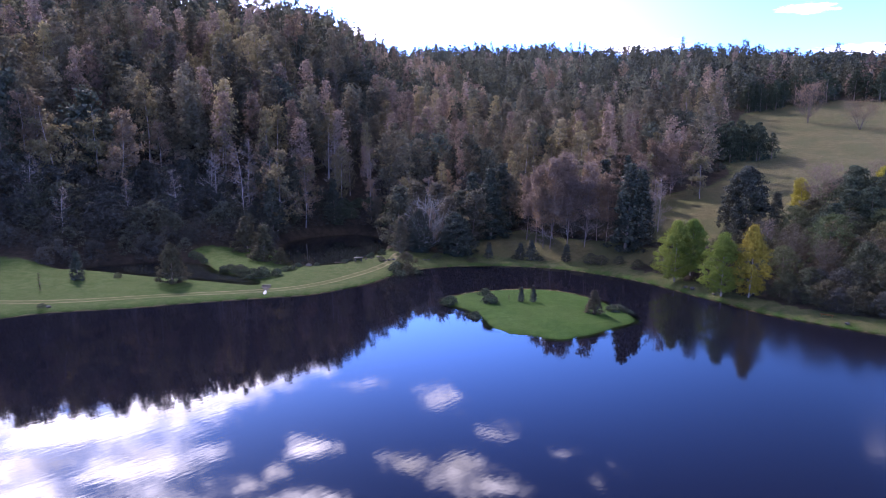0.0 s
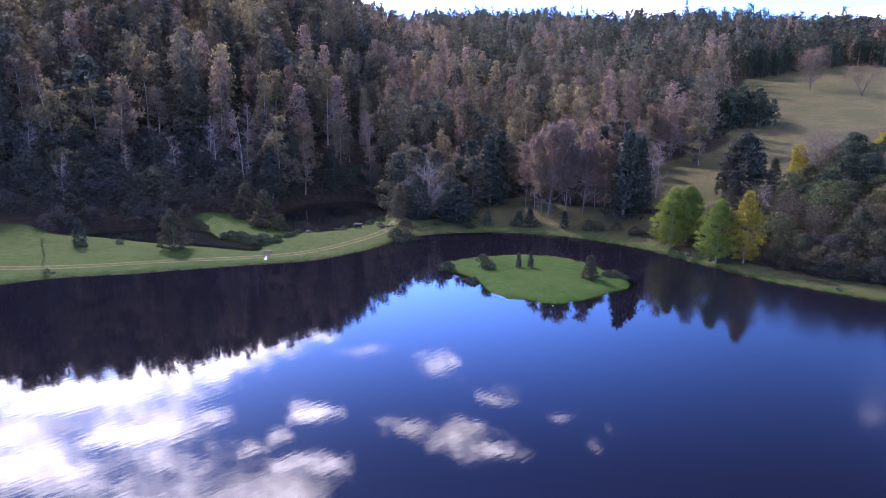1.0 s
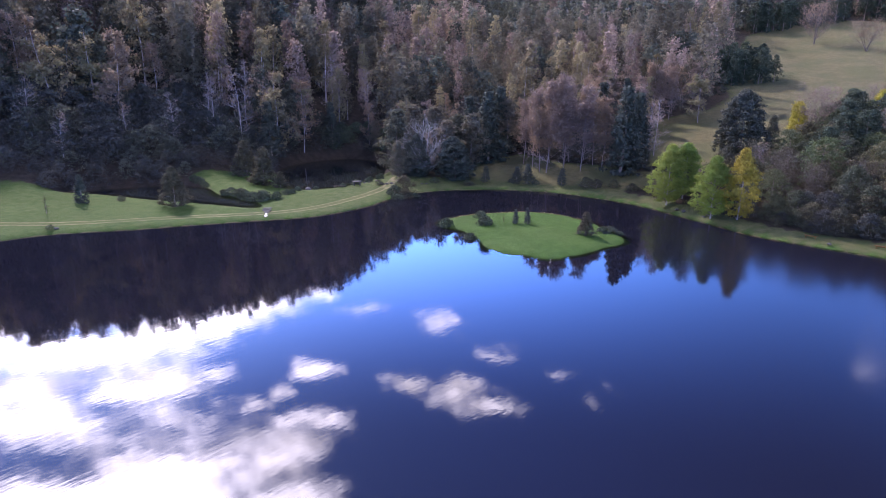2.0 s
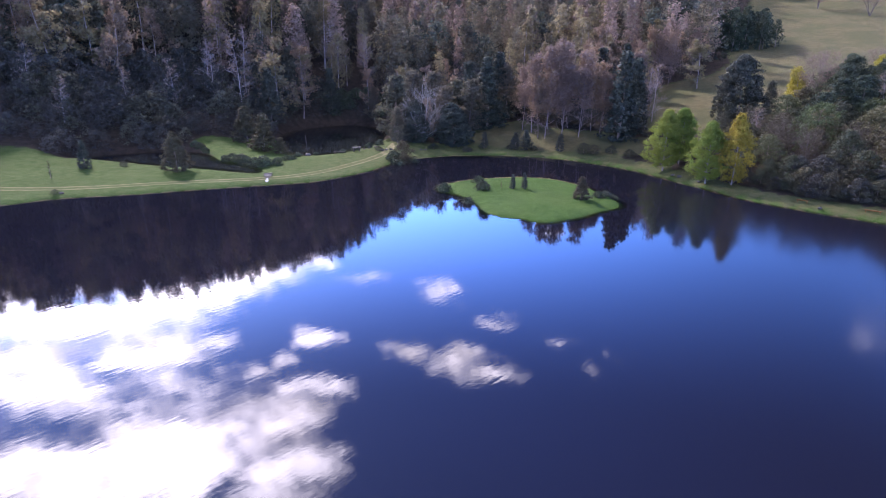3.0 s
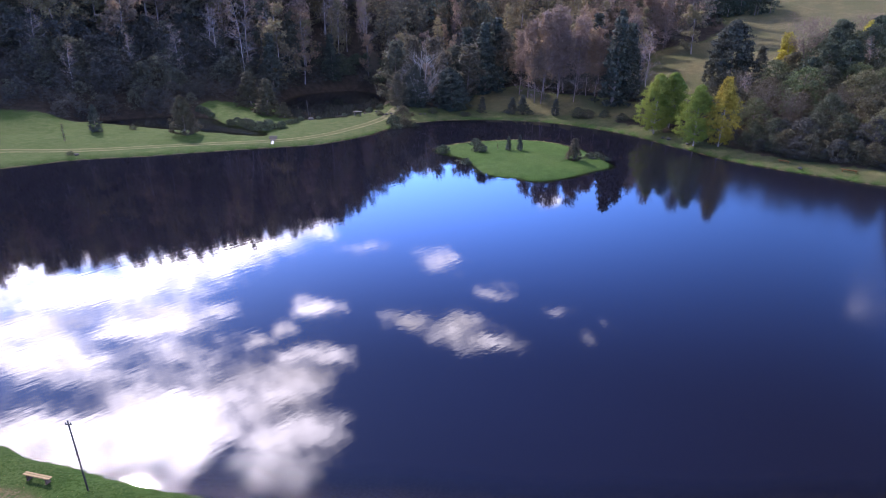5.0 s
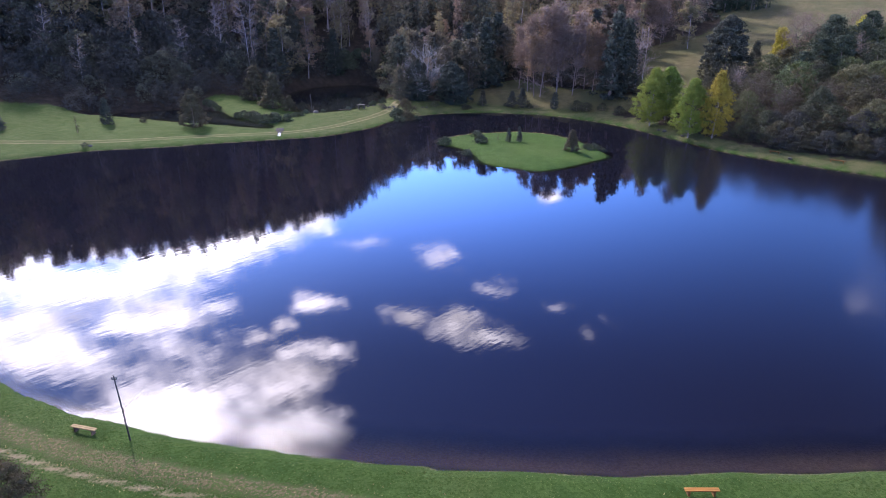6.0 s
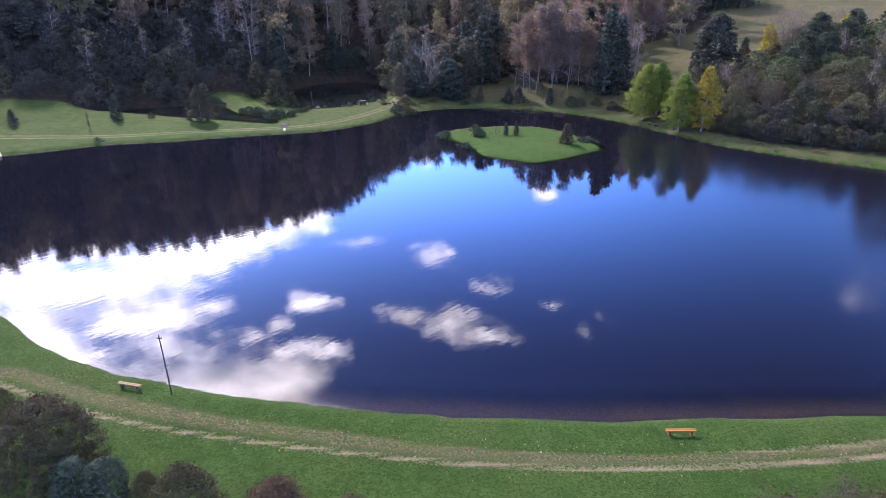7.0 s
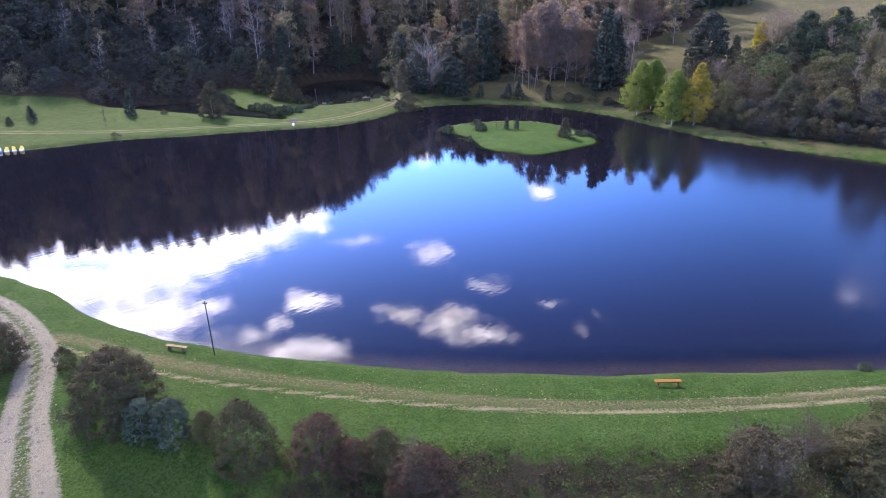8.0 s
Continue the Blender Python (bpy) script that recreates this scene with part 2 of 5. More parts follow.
TWIG = plain("mauve_twigs", (0.070, 0.055, 0.046), (0.145, 0.117, 0.100), 3.0, 0.85, 0.3, 0.01)
# hill leaf colours lightened, autumn ones pushed towards mauve, in place of distance haze
HAZED_AUTUMN = leafy("hazed_autumn_leaves", (0.140, 0.108, 0.088), (0.205, 0.158, 0.116), (0.172, 0.150, 0.090), 0.55, 0.06)
HAZED_RUSSET = leafy("hazed_russet_leaves", (0.138, 0.105, 0.094), (0.190, 0.148, 0.132), (0.192, 0.138, 0.098), 0.55, 0.06)
HAZED_EVERGREEN = leafy("hazed_evergreen_leaves", (0.052, 0.055, 0.044), (0.100, 0.104, 0.076), (0.108, 0.096, 0.072), 0.5, 0.06)
NEEDLE = leafy("dark_needles", (0.028, 0.035, 0.029), (0.060, 0.070, 0.053), (0.050, 0.053, 0.040), 0.3, 0.06)
PINE = leafy("blue_green_needles", (0.028, 0.042, 0.028), (0.080, 0.104, 0.070), (0.050, 0.066, 0.044), 0.12, 0.08)
FAR_PINE = leafy("dark_pine_needles", (0.024, 0.034, 0.024), (0.060, 0.080, 0.052), (0.044, 0.056, 0.036), 0.3, 0.08)
SHRUB = leafy("olive_shrub_leaves", (0.031, 0.030, 0.013), (0.072, 0.067, 0.028), (0.056, 0.051, 0.023), 0.1, 0.05)
FAR_SHRUB = leafy("dull_green_shrub_leaves", (0.030, 0.036, 0.022), (0.068, 0.076, 0.046), (0.054, 0.053, 0.035), 0.3, 0.08)
GREYISH = leafy("grey_green_leaves", (0.036, 0.034, 0.020), (0.086, 0.079, 0.046), (0.063, 0.054, 0.034), 0.3, 0.08)
BROWNISH = leafy("brown_shrub_leaves", (0.034, 0.028, 0.016), (0.080, 0.066, 0.036), (0.062, 0.055, 0.026), 0.15, 0.09)
DULL = leafy("dull_olive_brown_leaves", (0.029, 0.022, 0.012), (0.064, 0.049, 0.027), (0.050, 0.042, 0.021), 0.07, 0.05)
REDDISH = leafy("red_brown_leaves", (0.038, 0.022, 0.016), (0.082, 0.047, 0.032), (0.060, 0.038, 0.024), 0.1, 0.06)
POPLAR_GREEN = leafy("poplar_green_leaves", (0.080, 0.122, 0.028), (0.155, 0.215, 0.046), (0.165, 0.205, 0.046), 0.55, 0.12)
POPLAR_YELLOW = leafy("poplar_yellow_leaves", (0.17, 0.14, 0.025), (0.29, 0.235, 0.04), (0.21, 0.21, 0.035), 0.4)
LIME = leafy("yellow_green_leaves", (0.20, 0.23, 0.03), (0.36, 0.36, 0.05), (0.30, 0.26, 0.04), 0.45)
DUSKY = leafy("dusky_evergreen_leaves", (0.029, 0.032, 0.029), (0.060, 0.063, 0.055), (0.048, 0.048, 0.043), 0.3, 0.04)
BROAD = leafy("broad_glossy_leaves", (0.024, 0.034, 0.020), (0.064, 0.080, 0.046), (0.046, 0.056, 0.034), 0.2, 0.1)
WILLOW = leafy("pale_olive_leaves", (0.062, 0.064, 0.034), (0.130, 0.130, 0.070), (0.105, 0.096, 0.056), 0.4, 0.1)
MOSS = leafy("mid_green_shrub_leaves", (0.040, 0.056, 0.026), (0.100, 0.125, 0.055), (0.080, 0.088, 0.045), 0.35, 0.1)
WOOD_ORANGE = plain("varnished_orange_wood", (0.185, 0.082, 0.016), (0.27, 0.13, 0.028), 2.0, 0.85, 0.3, 0.004, squash=(0.3, 4, 4))
WOOD_PALE = plain("weathered_pale_wood", (0.17, 0.125, 0.055), (0.27, 0.205, 0.10), 2.0, 0.85, 0.3, 0.004, squash=(0.3, 4, 4))
WOOD_RED = plain("dark_orange_wood", (0.09, 0.042, 0.012), (0.16, 0.075, 0.02), 3.0, 0.8, 0.4, 0.006)
WOOD_DARK = plain("dark_wood", (0.06, 0.042, 0.03), (0.13, 0.09, 0.06), 3.0, 0.8, 0.4, 0.006)
DARK_POLE = plain("tarred_wood", (0.018, 0.017, 0.018), (0.05, 0.047, 0.045), 3.0, 0.7, 0.3, 0.004)
ROCK = plain("grey_rock", (0.035, 0.032, 0.028), (0.085, 0.08, 0.07), 2.5, 0.85, 0.7, 0.05)
FOAM = plain("white_water", (0.16, 0.17, 0.18), (0.46, 0.48, 0.50), 6.0, 0.35, 0.6, 0.03)
HULL_WHITE = plain("white_boat_shell", (0.72, 0.74, 0.78), (0.82, 0.84, 0.86), 2.0, 0.35, 0.05, 0.002)
HULL_YELLOW = plain("yellow_boat_shell", (0.72, 0.46, 0.05), (0.82, 0.58, 0.10), 2.0, 0.35, 0.05, 0.002)
HULL_BLUE = plain("blue_boat_shell", (0.05, 0.12, 0.42), (0.08, 0.18, 0.52), 2.0, 0.35, 0.05, 0.002)
# ---- the lie of the land: plan outlines in metres, water level at z = 0 ----
LAKE = np.array([(-62, 66), (-57.2, 68.7), (-52.9, 71), (-48, 75), (-40, 76.7), (-32.8, 79.6), (-23.1, 82.8), (-17.2, 84.6),
                 (-11.8, 90.3), (-9.5, 94), (-8, 98), (-3.2, 103.7), (4.4, 106), (11.1, 106), (18.5, 104), (24.8, 99.4),
                 (30.1, 93.5), (33, 87.5), (36.5, 80.2), (39.5, 74.2), (43.5, 70.3), (47.5, 66.7), (52.7, 62.3), (57, 58.5),
                 (63, 50), (66, 38), (58, 24), (45, 15.5), (33, 13.4), (22, 13.1), (17.5, 13), (12.3, 12.8), (6, 12.8),
                 (1.2, 13.1), (-2.9, 13.6), (-6.5, 14), (-9.5, 14.7), (-13.1, 15.5), (-17.6, 16.9), (-22, 18.9), (-25.4, 21),
                 (-26.9, 22.6), (-30.5, 24.8), (-34.3, 26.9), (-48, 33), (-72, 37), (-84, 48), (-74, 60)])
ISLE = np.array([(-0.4, 79.6), (3.2, 76.7), (5.2, 72), (5, 69), (7, 66.6), (9.7, 66.2), (11, 64.4), (13.2, 64.6), (16.9, 67.3),
                 (21.9, 70.9), (23, 73.8), (21.6, 77.5), (20, 83.1), (16.9, 86.3), (13.2, 87.7), (9.6, 87.5), (5.1, 86.2), (0.8, 83.8)])
POND = np.array([(-26.7, 104), (-30, 112), (-33, 124), (-31, 136), (-20, 144), (-12, 136.5), (-10.6, 126), (-11.2, 115.5), (-14.4, 108.6),
                 (-19, 103.6), (-23.3, 102.2)])
CREEK = np.array([(-60, 97.5), (-55, 98.5), (-45, 94.6), (-36.5, 92), (-30, 89.6), (-26.4, 88.4), (-25.8, 90.5), (-29.5, 95.5),
                  (-35, 98), (-38.5, 104), (-45, 108), (-52, 106), (-58, 103)])
FAR_TRACK = np.array([(-75, 73.2), (-54.3, 77), (-44.9, 78.9), (-35.6, 82.2), (-24.6, 84.6), (-19.2, 87.3), (-15.3, 92), (-11.4, 99),
                      (-9, 105), (-8, 112)])
NEAR_TRACK = np.array([(70, 17), (40, 11.8), (22.4, 10.6), (17, 9.85), (11, 9.5), (5.3, 9.5), (-0.4, 10.05), (-6.4, 11.15), (-11.1, 12.1),
                       (-17, 13.6), (-23.5, 16.4)])
ROAD = np.array([(-52, 33), (-42, 26), (-35, 23.4), (-30.4, 20.9), (-26.9, 17.9), (-24.1, 14.7), (-22.8, 11.8), (-21.3, 8.6), (-19.6, 5.6), (-17.6, 2),
                 (-15, -6), (-14, -30)])


def to_segments(P, loop, px, py):
    """Distance of the points px, py to a broken line, and whether they lie inside its loop."""
    best, inside = np.full(px.shape, 1e9), np.zeros(px.shape, bool)
    n = len(P)
    for i in range(n if loop else n - 1):
        (ax, ay), (bx, by) = P[i], P[(i + 1) % n]
        dx, dy = bx - ax, by - ay
        s = np.clip(((px - ax) * dx + (py - ay) * dy) / (dx * dx + dy * dy), 0, 1)
        best = np.minimum(best, np.hypot(px - ax - s * dx, py - ay - s * dy))
        if loop:
            inside ^= ((ay > py) != (by > py)) & (px < (bx - ax) * (py - ay) / (by - ay + 1e-12) + ax)
    return best, inside


def smoothed(P, loop, rounds=2):
    """Corners cut off a broken line, so that it bends softly."""
    for _ in range(rounds):
        Q = []
        n = len(P)
        for i in range(n if loop else n - 1):
            a, b = P[i], P[(i + 1) % n]
            Q += [0.75 * a + 0.25 * b, 0.25 * a + 0.75 * b]
        P = np.array(Q if loop else [P[0]] + Q + [P[-1]])
    return P


def signed(P, px, py):
    d, inside = to_segments(P, True, px, py)
    return np.where(inside, -d, d)


def ripple(px, py, size, seed):
    """Soft unevenness made of a few sines."""
    rng, total = np.random.RandomState(seed), 0
    for k in range(6):
        a, f, o = rng.uniform(0, 6.28), rng.uniform(0.6, 1.7) / size, rng.uniform(0, 6.28)
        total = total + np.sin((px * math.cos(a) + py * math.sin(a)) * 6.28 * f + o)
    return total / 6


LAKE_S, ISLE_S, POND_S, CREEK_S = (smoothed(P, True) for P in (LAKE, ISLE, POND, CREEK))
FAR_S, NEAR_S, ROAD_S = (smoothed(P, False) for P in (FAR_TRACK, NEAR_TRACK, ROAD))

# hill: by bearing from north (degrees), height at these distances
BEARINGS = np.array([-180, -110, -75, -50, -36, -25, -12, 0, 8, 16, 22, 30, 40, 60, 90, 180])
REACH = np.array([0, 60, 85, 106, 122, 145, 180, 220, 270, 330, 400, 470, 600, 1000, 2500])
HILL = np.array([
    [0, 0, 0, 0, 0, 0, 0, 0, 0, 0, 0, 0, 0, 0, 0],
    [0, 0, 0, 0, 1, 4, 9, 14, 18, 20, 22, 22, 20, 15, 10],
    [0, 0, 0, 1, 5, 12, 26, 40, 54, 60, 60, 58, 50, 40, 20],
    [0, 0, 0, 1, 5, 13, 27, 38, 51, 63, 70, 70, 60, 45, 20],
    [0, 0, 0, 0.5, 4, 13, 28, 40, 53, 66, 74, 74, 60, 45, 20],
    [0, 0, 0, 0, 1.2, 9, 27, 47, 65, 70, 70, 67, 58, 45, 20],
    [0, 0, 0, 0, 0.4, 4.5, 21, 40, 57, 70, 70, 66, 55, 40, 20],
    [0, 0, 0, 0.2, 1.4, 5, 12, 21, 32, 45, 60, 75, 100, 70, 20],
    [0, 0, 0, 0.5, 2.6, 6, 13, 22, 33, 46, 61, 76, 101, 70, 20],
    [0, 0, 0.2, 1.5, 4, 8, 15, 24, 34, 47, 61, 78, 72, 45, 20],
    [0, 0, 0.4, 2.5, 5, 9, 16, 24, 35, 48, 62, 76, 70, 45, 20],
    [0, 0, 1, 3.5, 6, 10, 16, 24, 35, 46, 57, 64, 60, 40, 20],
    [0, 0, 2, 5, 8, 11, 16, 23, 33, 42, 51, 58, 55, 40, 20],
    [0, 0, 2, 4, 6, 9, 13, 18, 25, 32, 38, 42, 40, 30, 15],
    [0, 0, 0, 0, 1, 2, 4, 6, 9, 12, 14, 15, 15, 12, 10],
    [0, 0, 0, 0, 0, 0, 0, 0, 0, 0, 0, 0, 0, 0, 0]], float)


def hill(px, py):
    bearing, r = np.degrees(np.arctan2(px, py)), np.minimum(np.hypot(px, py), 2499)
    i = np.clip(np.searchsorted(BEARINGS, bearing, side="right") - 1, 0, len(BEARINGS) - 2)
    j = np.clip(np.searchsorted(REACH, r, side="right") - 1, 0, len(REACH) - 2)
    u = (bearing - BEARINGS[i]) / (BEARINGS[i + 1] - BEARINGS[i])
    u = u * u * (3 - 2 * u)
    v = (r - REACH[j]) / (REACH[j + 1] - REACH[j])
    return (HILL[i, j] * (1 - u) + HILL[i + 1, j] * u) * (1 - v) + (HILL[i, j + 1] * (1 - u) + HILL[i + 1, j + 1] * u) * v


def ground_height(px, py):
    px, py = np.asarray(px, float), np.asarray(py, float)
    wob = 0.20 * ripple(px, py, 4.6, 3) + 0.10 * ripple(px, py, 1.3, 4)
    d = signed(LAKE_S, px, py) + wob
    di = signed(ISLE_S, px, py) + 1.6 * wob
    shore = np.where(d > 0, d, np.maximum(d, -di))
    land = 0.30 * np.clip(shore / 0.7, 0, 1) ** 0.7 + 0.35 * np.clip(shore / 9, 0, 1)
    bed = np.where((py < 35) & (px > -16), 0.22, 0.7) * shore
    z = np.where(shore > 0, land, np.maximum(bed, -2.5))
    isle = (d <= 0) & (di < 0)
    z = np.where(isle, 0.22 * np.clip(-di / 0.8, 0, 1) ** 0.7 + 0.45 * np.clip(-di / 8, 0, 1), z)
    out = np.clip(d / 10, 0, 1)
    z = z + hill(px, py) * out + 0.05 * ripple(px, py, 6, 5) * out
    south = np.clip((6.8 - py) / 9, 0, 1)
    z = z - 3.2 * south * np.clip((px + 18.5) / 6, 0, 1) * np.clip((40 - px) / 10, 0, 1)
    z = z + np.where(np.hypot(px, py) > 118, 0.5 * ripple(px, py, 25, 6), 0)
    for P, level in ((POND_S, 0.30), (CREEK_S, 0.25)):
        dp = signed(P, px, py) + wob
        bank = level + 0.25 * np.clip(dp / 0.8, 0, 1)
        z = np.where(dp < 0, np.maximum(level + 0.3 * dp, level - 1.2), z * np.clip(dp / 5, 0, 1) + bank * (1 - np.clip(dp / 5, 0, 1)))
    return z

FIELD = np.array([(36, 108), (47, 138), (59, 141), (68, 150), (74, 170), (106, 228), (125, 240), (160, 238), (270, 250), (280, 120), (110, 92),
                  (75, 92), (60, 94), (46, 101)], float)
CLEARING = np.array([(4, 112), (8, 121), (16, 124), (22, 116), (37, 104), (36, 97), (21, 105.6)], float)
OPEN = np.array([(-120, 50), (-120, 90), (-80, 90), (-68, 94), (-60, 96.5), (-50, 98), (-38, 103), (-44.5, 111), (-43, 114.5), (-37, 116), (-32, 117), (-33, 124), (-31, 136),
                 (-20, 144.5), (-12, 137), (-10, 127), (-9, 114), (-6, 112), (4, 112), (8, 121), (16, 124), (22, 116), (37, 104), (37, 98), (50, 70), (30, 40), (-60, 40)], float)


# ---- mesh tools ----
def tri_mesh(name, V, F, mat, smooth=False):
    me = bpy.data.meshes.new(name)
    V, F = np.asarray(V, np.float32), np.asarray(F, np.int32)
    me.vertices.add(len(V))
    me.vertices.foreach_set("co", V.ravel())
    me.loops.add(F.size)
    me.loops.foreach_set("vertex_index", F.ravel())
    me.polygons.add(len(F))
    me.polygons.foreach_set("loop_start", np.arange(0, F.size, F.shape[1], dtype=np.int32))
    me.polygons.foreach_set("use_smooth", np.full(len(F), smooth))
    me.update(calc_edges=True)
    me.materials.append(mat)
    return me


def part(name, data, mat, parent, label=""):
    """One mesh object under a thing; data is a bmesh or a ready mesh."""
    if isinstance(data, bmesh.types.BMesh):
        me = bpy.data.meshes.new(name)
        data.to_mesh(me)
        data.free()
        me.materials.append(mat)
    else:
        me = data
    ob = new(name, me)
    ob.parent = parent
    return tagged(ob, label)


def grid_faces(nx, ny):
    i = np.arange(nx * ny).reshape(ny, nx)
    return np.stack([i[:-1, :-1], i[:-1, 1:], i[1:, 1:], i[1:, :-1]], -1).reshape(-1, 4)


def steps(stops):
    """Grid lines from (start, spacing) pairs; the spacing grows evenly between them."""
    out = [stops[0][0]]
    for (a, s), (b, e) in zip(stops, stops[1:]):
        while out[-1] < b - 1e-6:
            f = min(max((out[-1] - a) / (b - a), 0), 1)
            out.append(out[-1] + s * (e / s) ** f)
    return np.array(out)


def attribute(me, name, values):
    a = me.attributes.new(name, "FLOAT", "POINT")
    a.data.foreach_set("value", np.asarray(values, np.float32).ravel())


def build_ground():
    xs = steps([(-2600, 300), (-300, 14), (-80, 1.1), (-38, 0.9), (-36, 0.42), (-15, 0.42), (-13, 1.1), (75, 1.5), (280, 12), (2600, 300)])
    ys = steps([(-2600, 300), (-60, 6), (-8, 0.6), (0, 0.38), (21, 0.38), (26, 1.2), (56, 1.4), (62, 0.9), (112, 0.9), (145, 2.0), (420, 10), (2600, 300)])
    X, Y = np.meshgrid(xs, ys)
    Z = ground_height(X, Y)
    road, _ = to_segments(ROAD_S, False, X, Y)
    near, _ = to_segments(NEAR_S, False, X, Y)
    far, _ = to_segments(FAR_S, False, X, Y)
    order = np.argsort(NEAR_S[:, 0])
    lakeward = Y - np.interp(X, NEAR_S[order, 0], NEAR_S[order, 1])
    rut = np.abs(near - np.interp(X, [-12, 5], [0.72, 0.44])) + np.where(lakeward > 0, np.interp(X, [4, 14, 18], [0.14, 0.10, 0.0]), -0.03)
    rut = np.maximum(rut, 0)
    wheel = np.abs(road / (1 + 0.5 * np.clip((9 - Y) / 6, 0, 1)) - 0.62) - 0.30
    Z = Z - 0.05 * np.clip(1 - rut / 0.3, 0, 1) - 0.06 * np.clip(0.3 - wheel, 0, 0.5)
    d = signed(LAKE_S, X, Y)
    dry = np.clip(-signed(FIELD, X, Y) / 4 + 0.5, 0, 1)
    dry = np.maximum(dry, np.clip(-signed(CLEARING, X, Y) / 2 + 0.5, 0, 1))
    r, bearing = np.hypot(X, Y), np.degrees(np.arctan2(X, Y))
    open_land = np.clip(-signed(OPEN, X, Y) / 3 + 0.5, 0, 1)
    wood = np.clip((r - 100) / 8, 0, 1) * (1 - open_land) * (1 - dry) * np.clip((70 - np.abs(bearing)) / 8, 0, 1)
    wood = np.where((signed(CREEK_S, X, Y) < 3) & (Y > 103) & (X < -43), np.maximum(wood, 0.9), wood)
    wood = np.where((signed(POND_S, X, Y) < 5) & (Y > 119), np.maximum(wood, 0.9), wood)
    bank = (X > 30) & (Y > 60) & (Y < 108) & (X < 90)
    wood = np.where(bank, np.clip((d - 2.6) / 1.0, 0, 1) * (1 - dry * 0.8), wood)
    slope = np.clip((np.interp(X, [-6, 0, 5, 10, 15, 21, 34], [5.2, 6.4, 6.0, 6.0, 7.0, 8.2, 9.5]) + 0.3 - Y) / 0.8, 0, 1) * np.clip((X + 11) / 4, 0, 1) * (Y > -30)
    wood = np.maximum(wood, 0.58 * slope)
    me = tri_mesh("ground", np.stack([X, Y, Z], -1).reshape(-1, 3), grid_faces(len(xs), len(ys)), GROUND, True)
    attribute(me, "rut", rut)
    attribute(me, "road", np.maximum(wheel + 0.45, 0))
    band = np.abs(lakeward - np.interp(X, [-12, 5], [0.35, 0.12])) * np.interp(X, [-14, -2, 8, 16], [1.5, 1.9, 2.9, 3.6]) + 5 * (near > 2.5)
    attribute(me, "verge", np.minimum(np.minimum(band, far + 0.6), 2.2 * road + 0.55))
    # far bank grass is drier, and paled further to the east to look sunlit
    far_bank = np.interp(X, [-30, 0, 30], [0.32, 0.55, 0.62]) * np.clip((Y - 55) / 10, 0, 1) * (d > 0)
    attribute(me, "meadow", np.maximum(np.maximum(dry, 0.45 * slope), far_bank))
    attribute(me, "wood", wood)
    attribute(me, "lane", np.minimum(far, 5))
    attribute(me, "depth", np.where((d < 0.4) & (signed(ISLE_S, X, Y) > 3), Z, 1.0))
    return tagged(new("ground", me), "mown green lakeside grass, dry hill meadow and woodland floor", "ground", kind="structure")


def build_water(name, outline, level, mat, label, cell):
    lo, hi = outline.min(0) - 2, outline.max(0) + 2
    xs, ys = np.arange(lo[0], hi[0] + cell, cell), np.arange(lo[1], hi[1] + cell, cell)
    X, Y = np.meshgrid(xs, ys)
    deep = level - ground_height(X, Y)
    d = signed(outline, X, Y)
    F = grid_faces(len(xs), len(ys))
    F = F[d.ravel()[F].min(1) < 1.0]
    used, back = np.unique(F, return_inverse=True)
    V = np.stack([X, Y, np.full(X.shape, level)], -1).reshape(-1, 3)[used]
    me = tri_mesh(name, V, back.reshape(F.shape), mat, True)
    attribute(me, "depth", deep.ravel()[used])
    return tagged(new(name, me), label, "water", kind="structure")


build_ground()
build_water("water", LAKE_S, 0.0, WATER, "calm dark blue lake mirroring sky and woods", 0.6)
build_water("pond_water", POND_S, 0.30, POND_WATER, "small dark still pond under the wooded hill", 0.6)
build_water("creek_water", CREEK_S, 0.25, POND_WATER, "narrow shaded backwater behind the lawn", 0.6)

# ---- plants: trunks with limbs, and crowns of many leaves ----
def tube(path, radii, sides=5):
    """A tapered round bar along a path."""
    path, radii = np.asarray(path, float), np.asarray(radii, float)
    n = len(path)
    along = np.gradient(path, axis=0)
    along /= np.linalg.norm(along, axis=1)[:, None] + 1e-9
    side = np.cross(along, np.where(np.abs(along[:, 2:]) > 0.9, (1.0, 0, 0), (0, 0, 1.0)))
    side /= np.linalg.norm(side, axis=1)[:, None] + 1e-9
    other = np.cross(along, side)
    a = np.arange(sides) * 2 * math.pi / sides
    V = path[:, None] + radii[:, None, None] * (np.cos(a)[None, :, None] * side[:, None] + np.sin(a)[None, :, None] * other[:, None])
    i = np.arange(n * sides).reshape(n, sides)
    j = np.roll(i, -1, axis=1)
    F = np.concatenate([np.stack([i[:-1], j[:-1], j[1:]], -1).reshape(-1, 3), np.stack([i[:-1], j[1:], i[1:]], -1).reshape(-1, 3)])
    return V.reshape(-1, 3), F


def join(pieces):
    V, F, k = [], [], 0
    for v, f in pieces:
        V.append(v)
        F.append(f + k)
        k += len(v)
    return np.concatenate(V), np.concatenate(F)


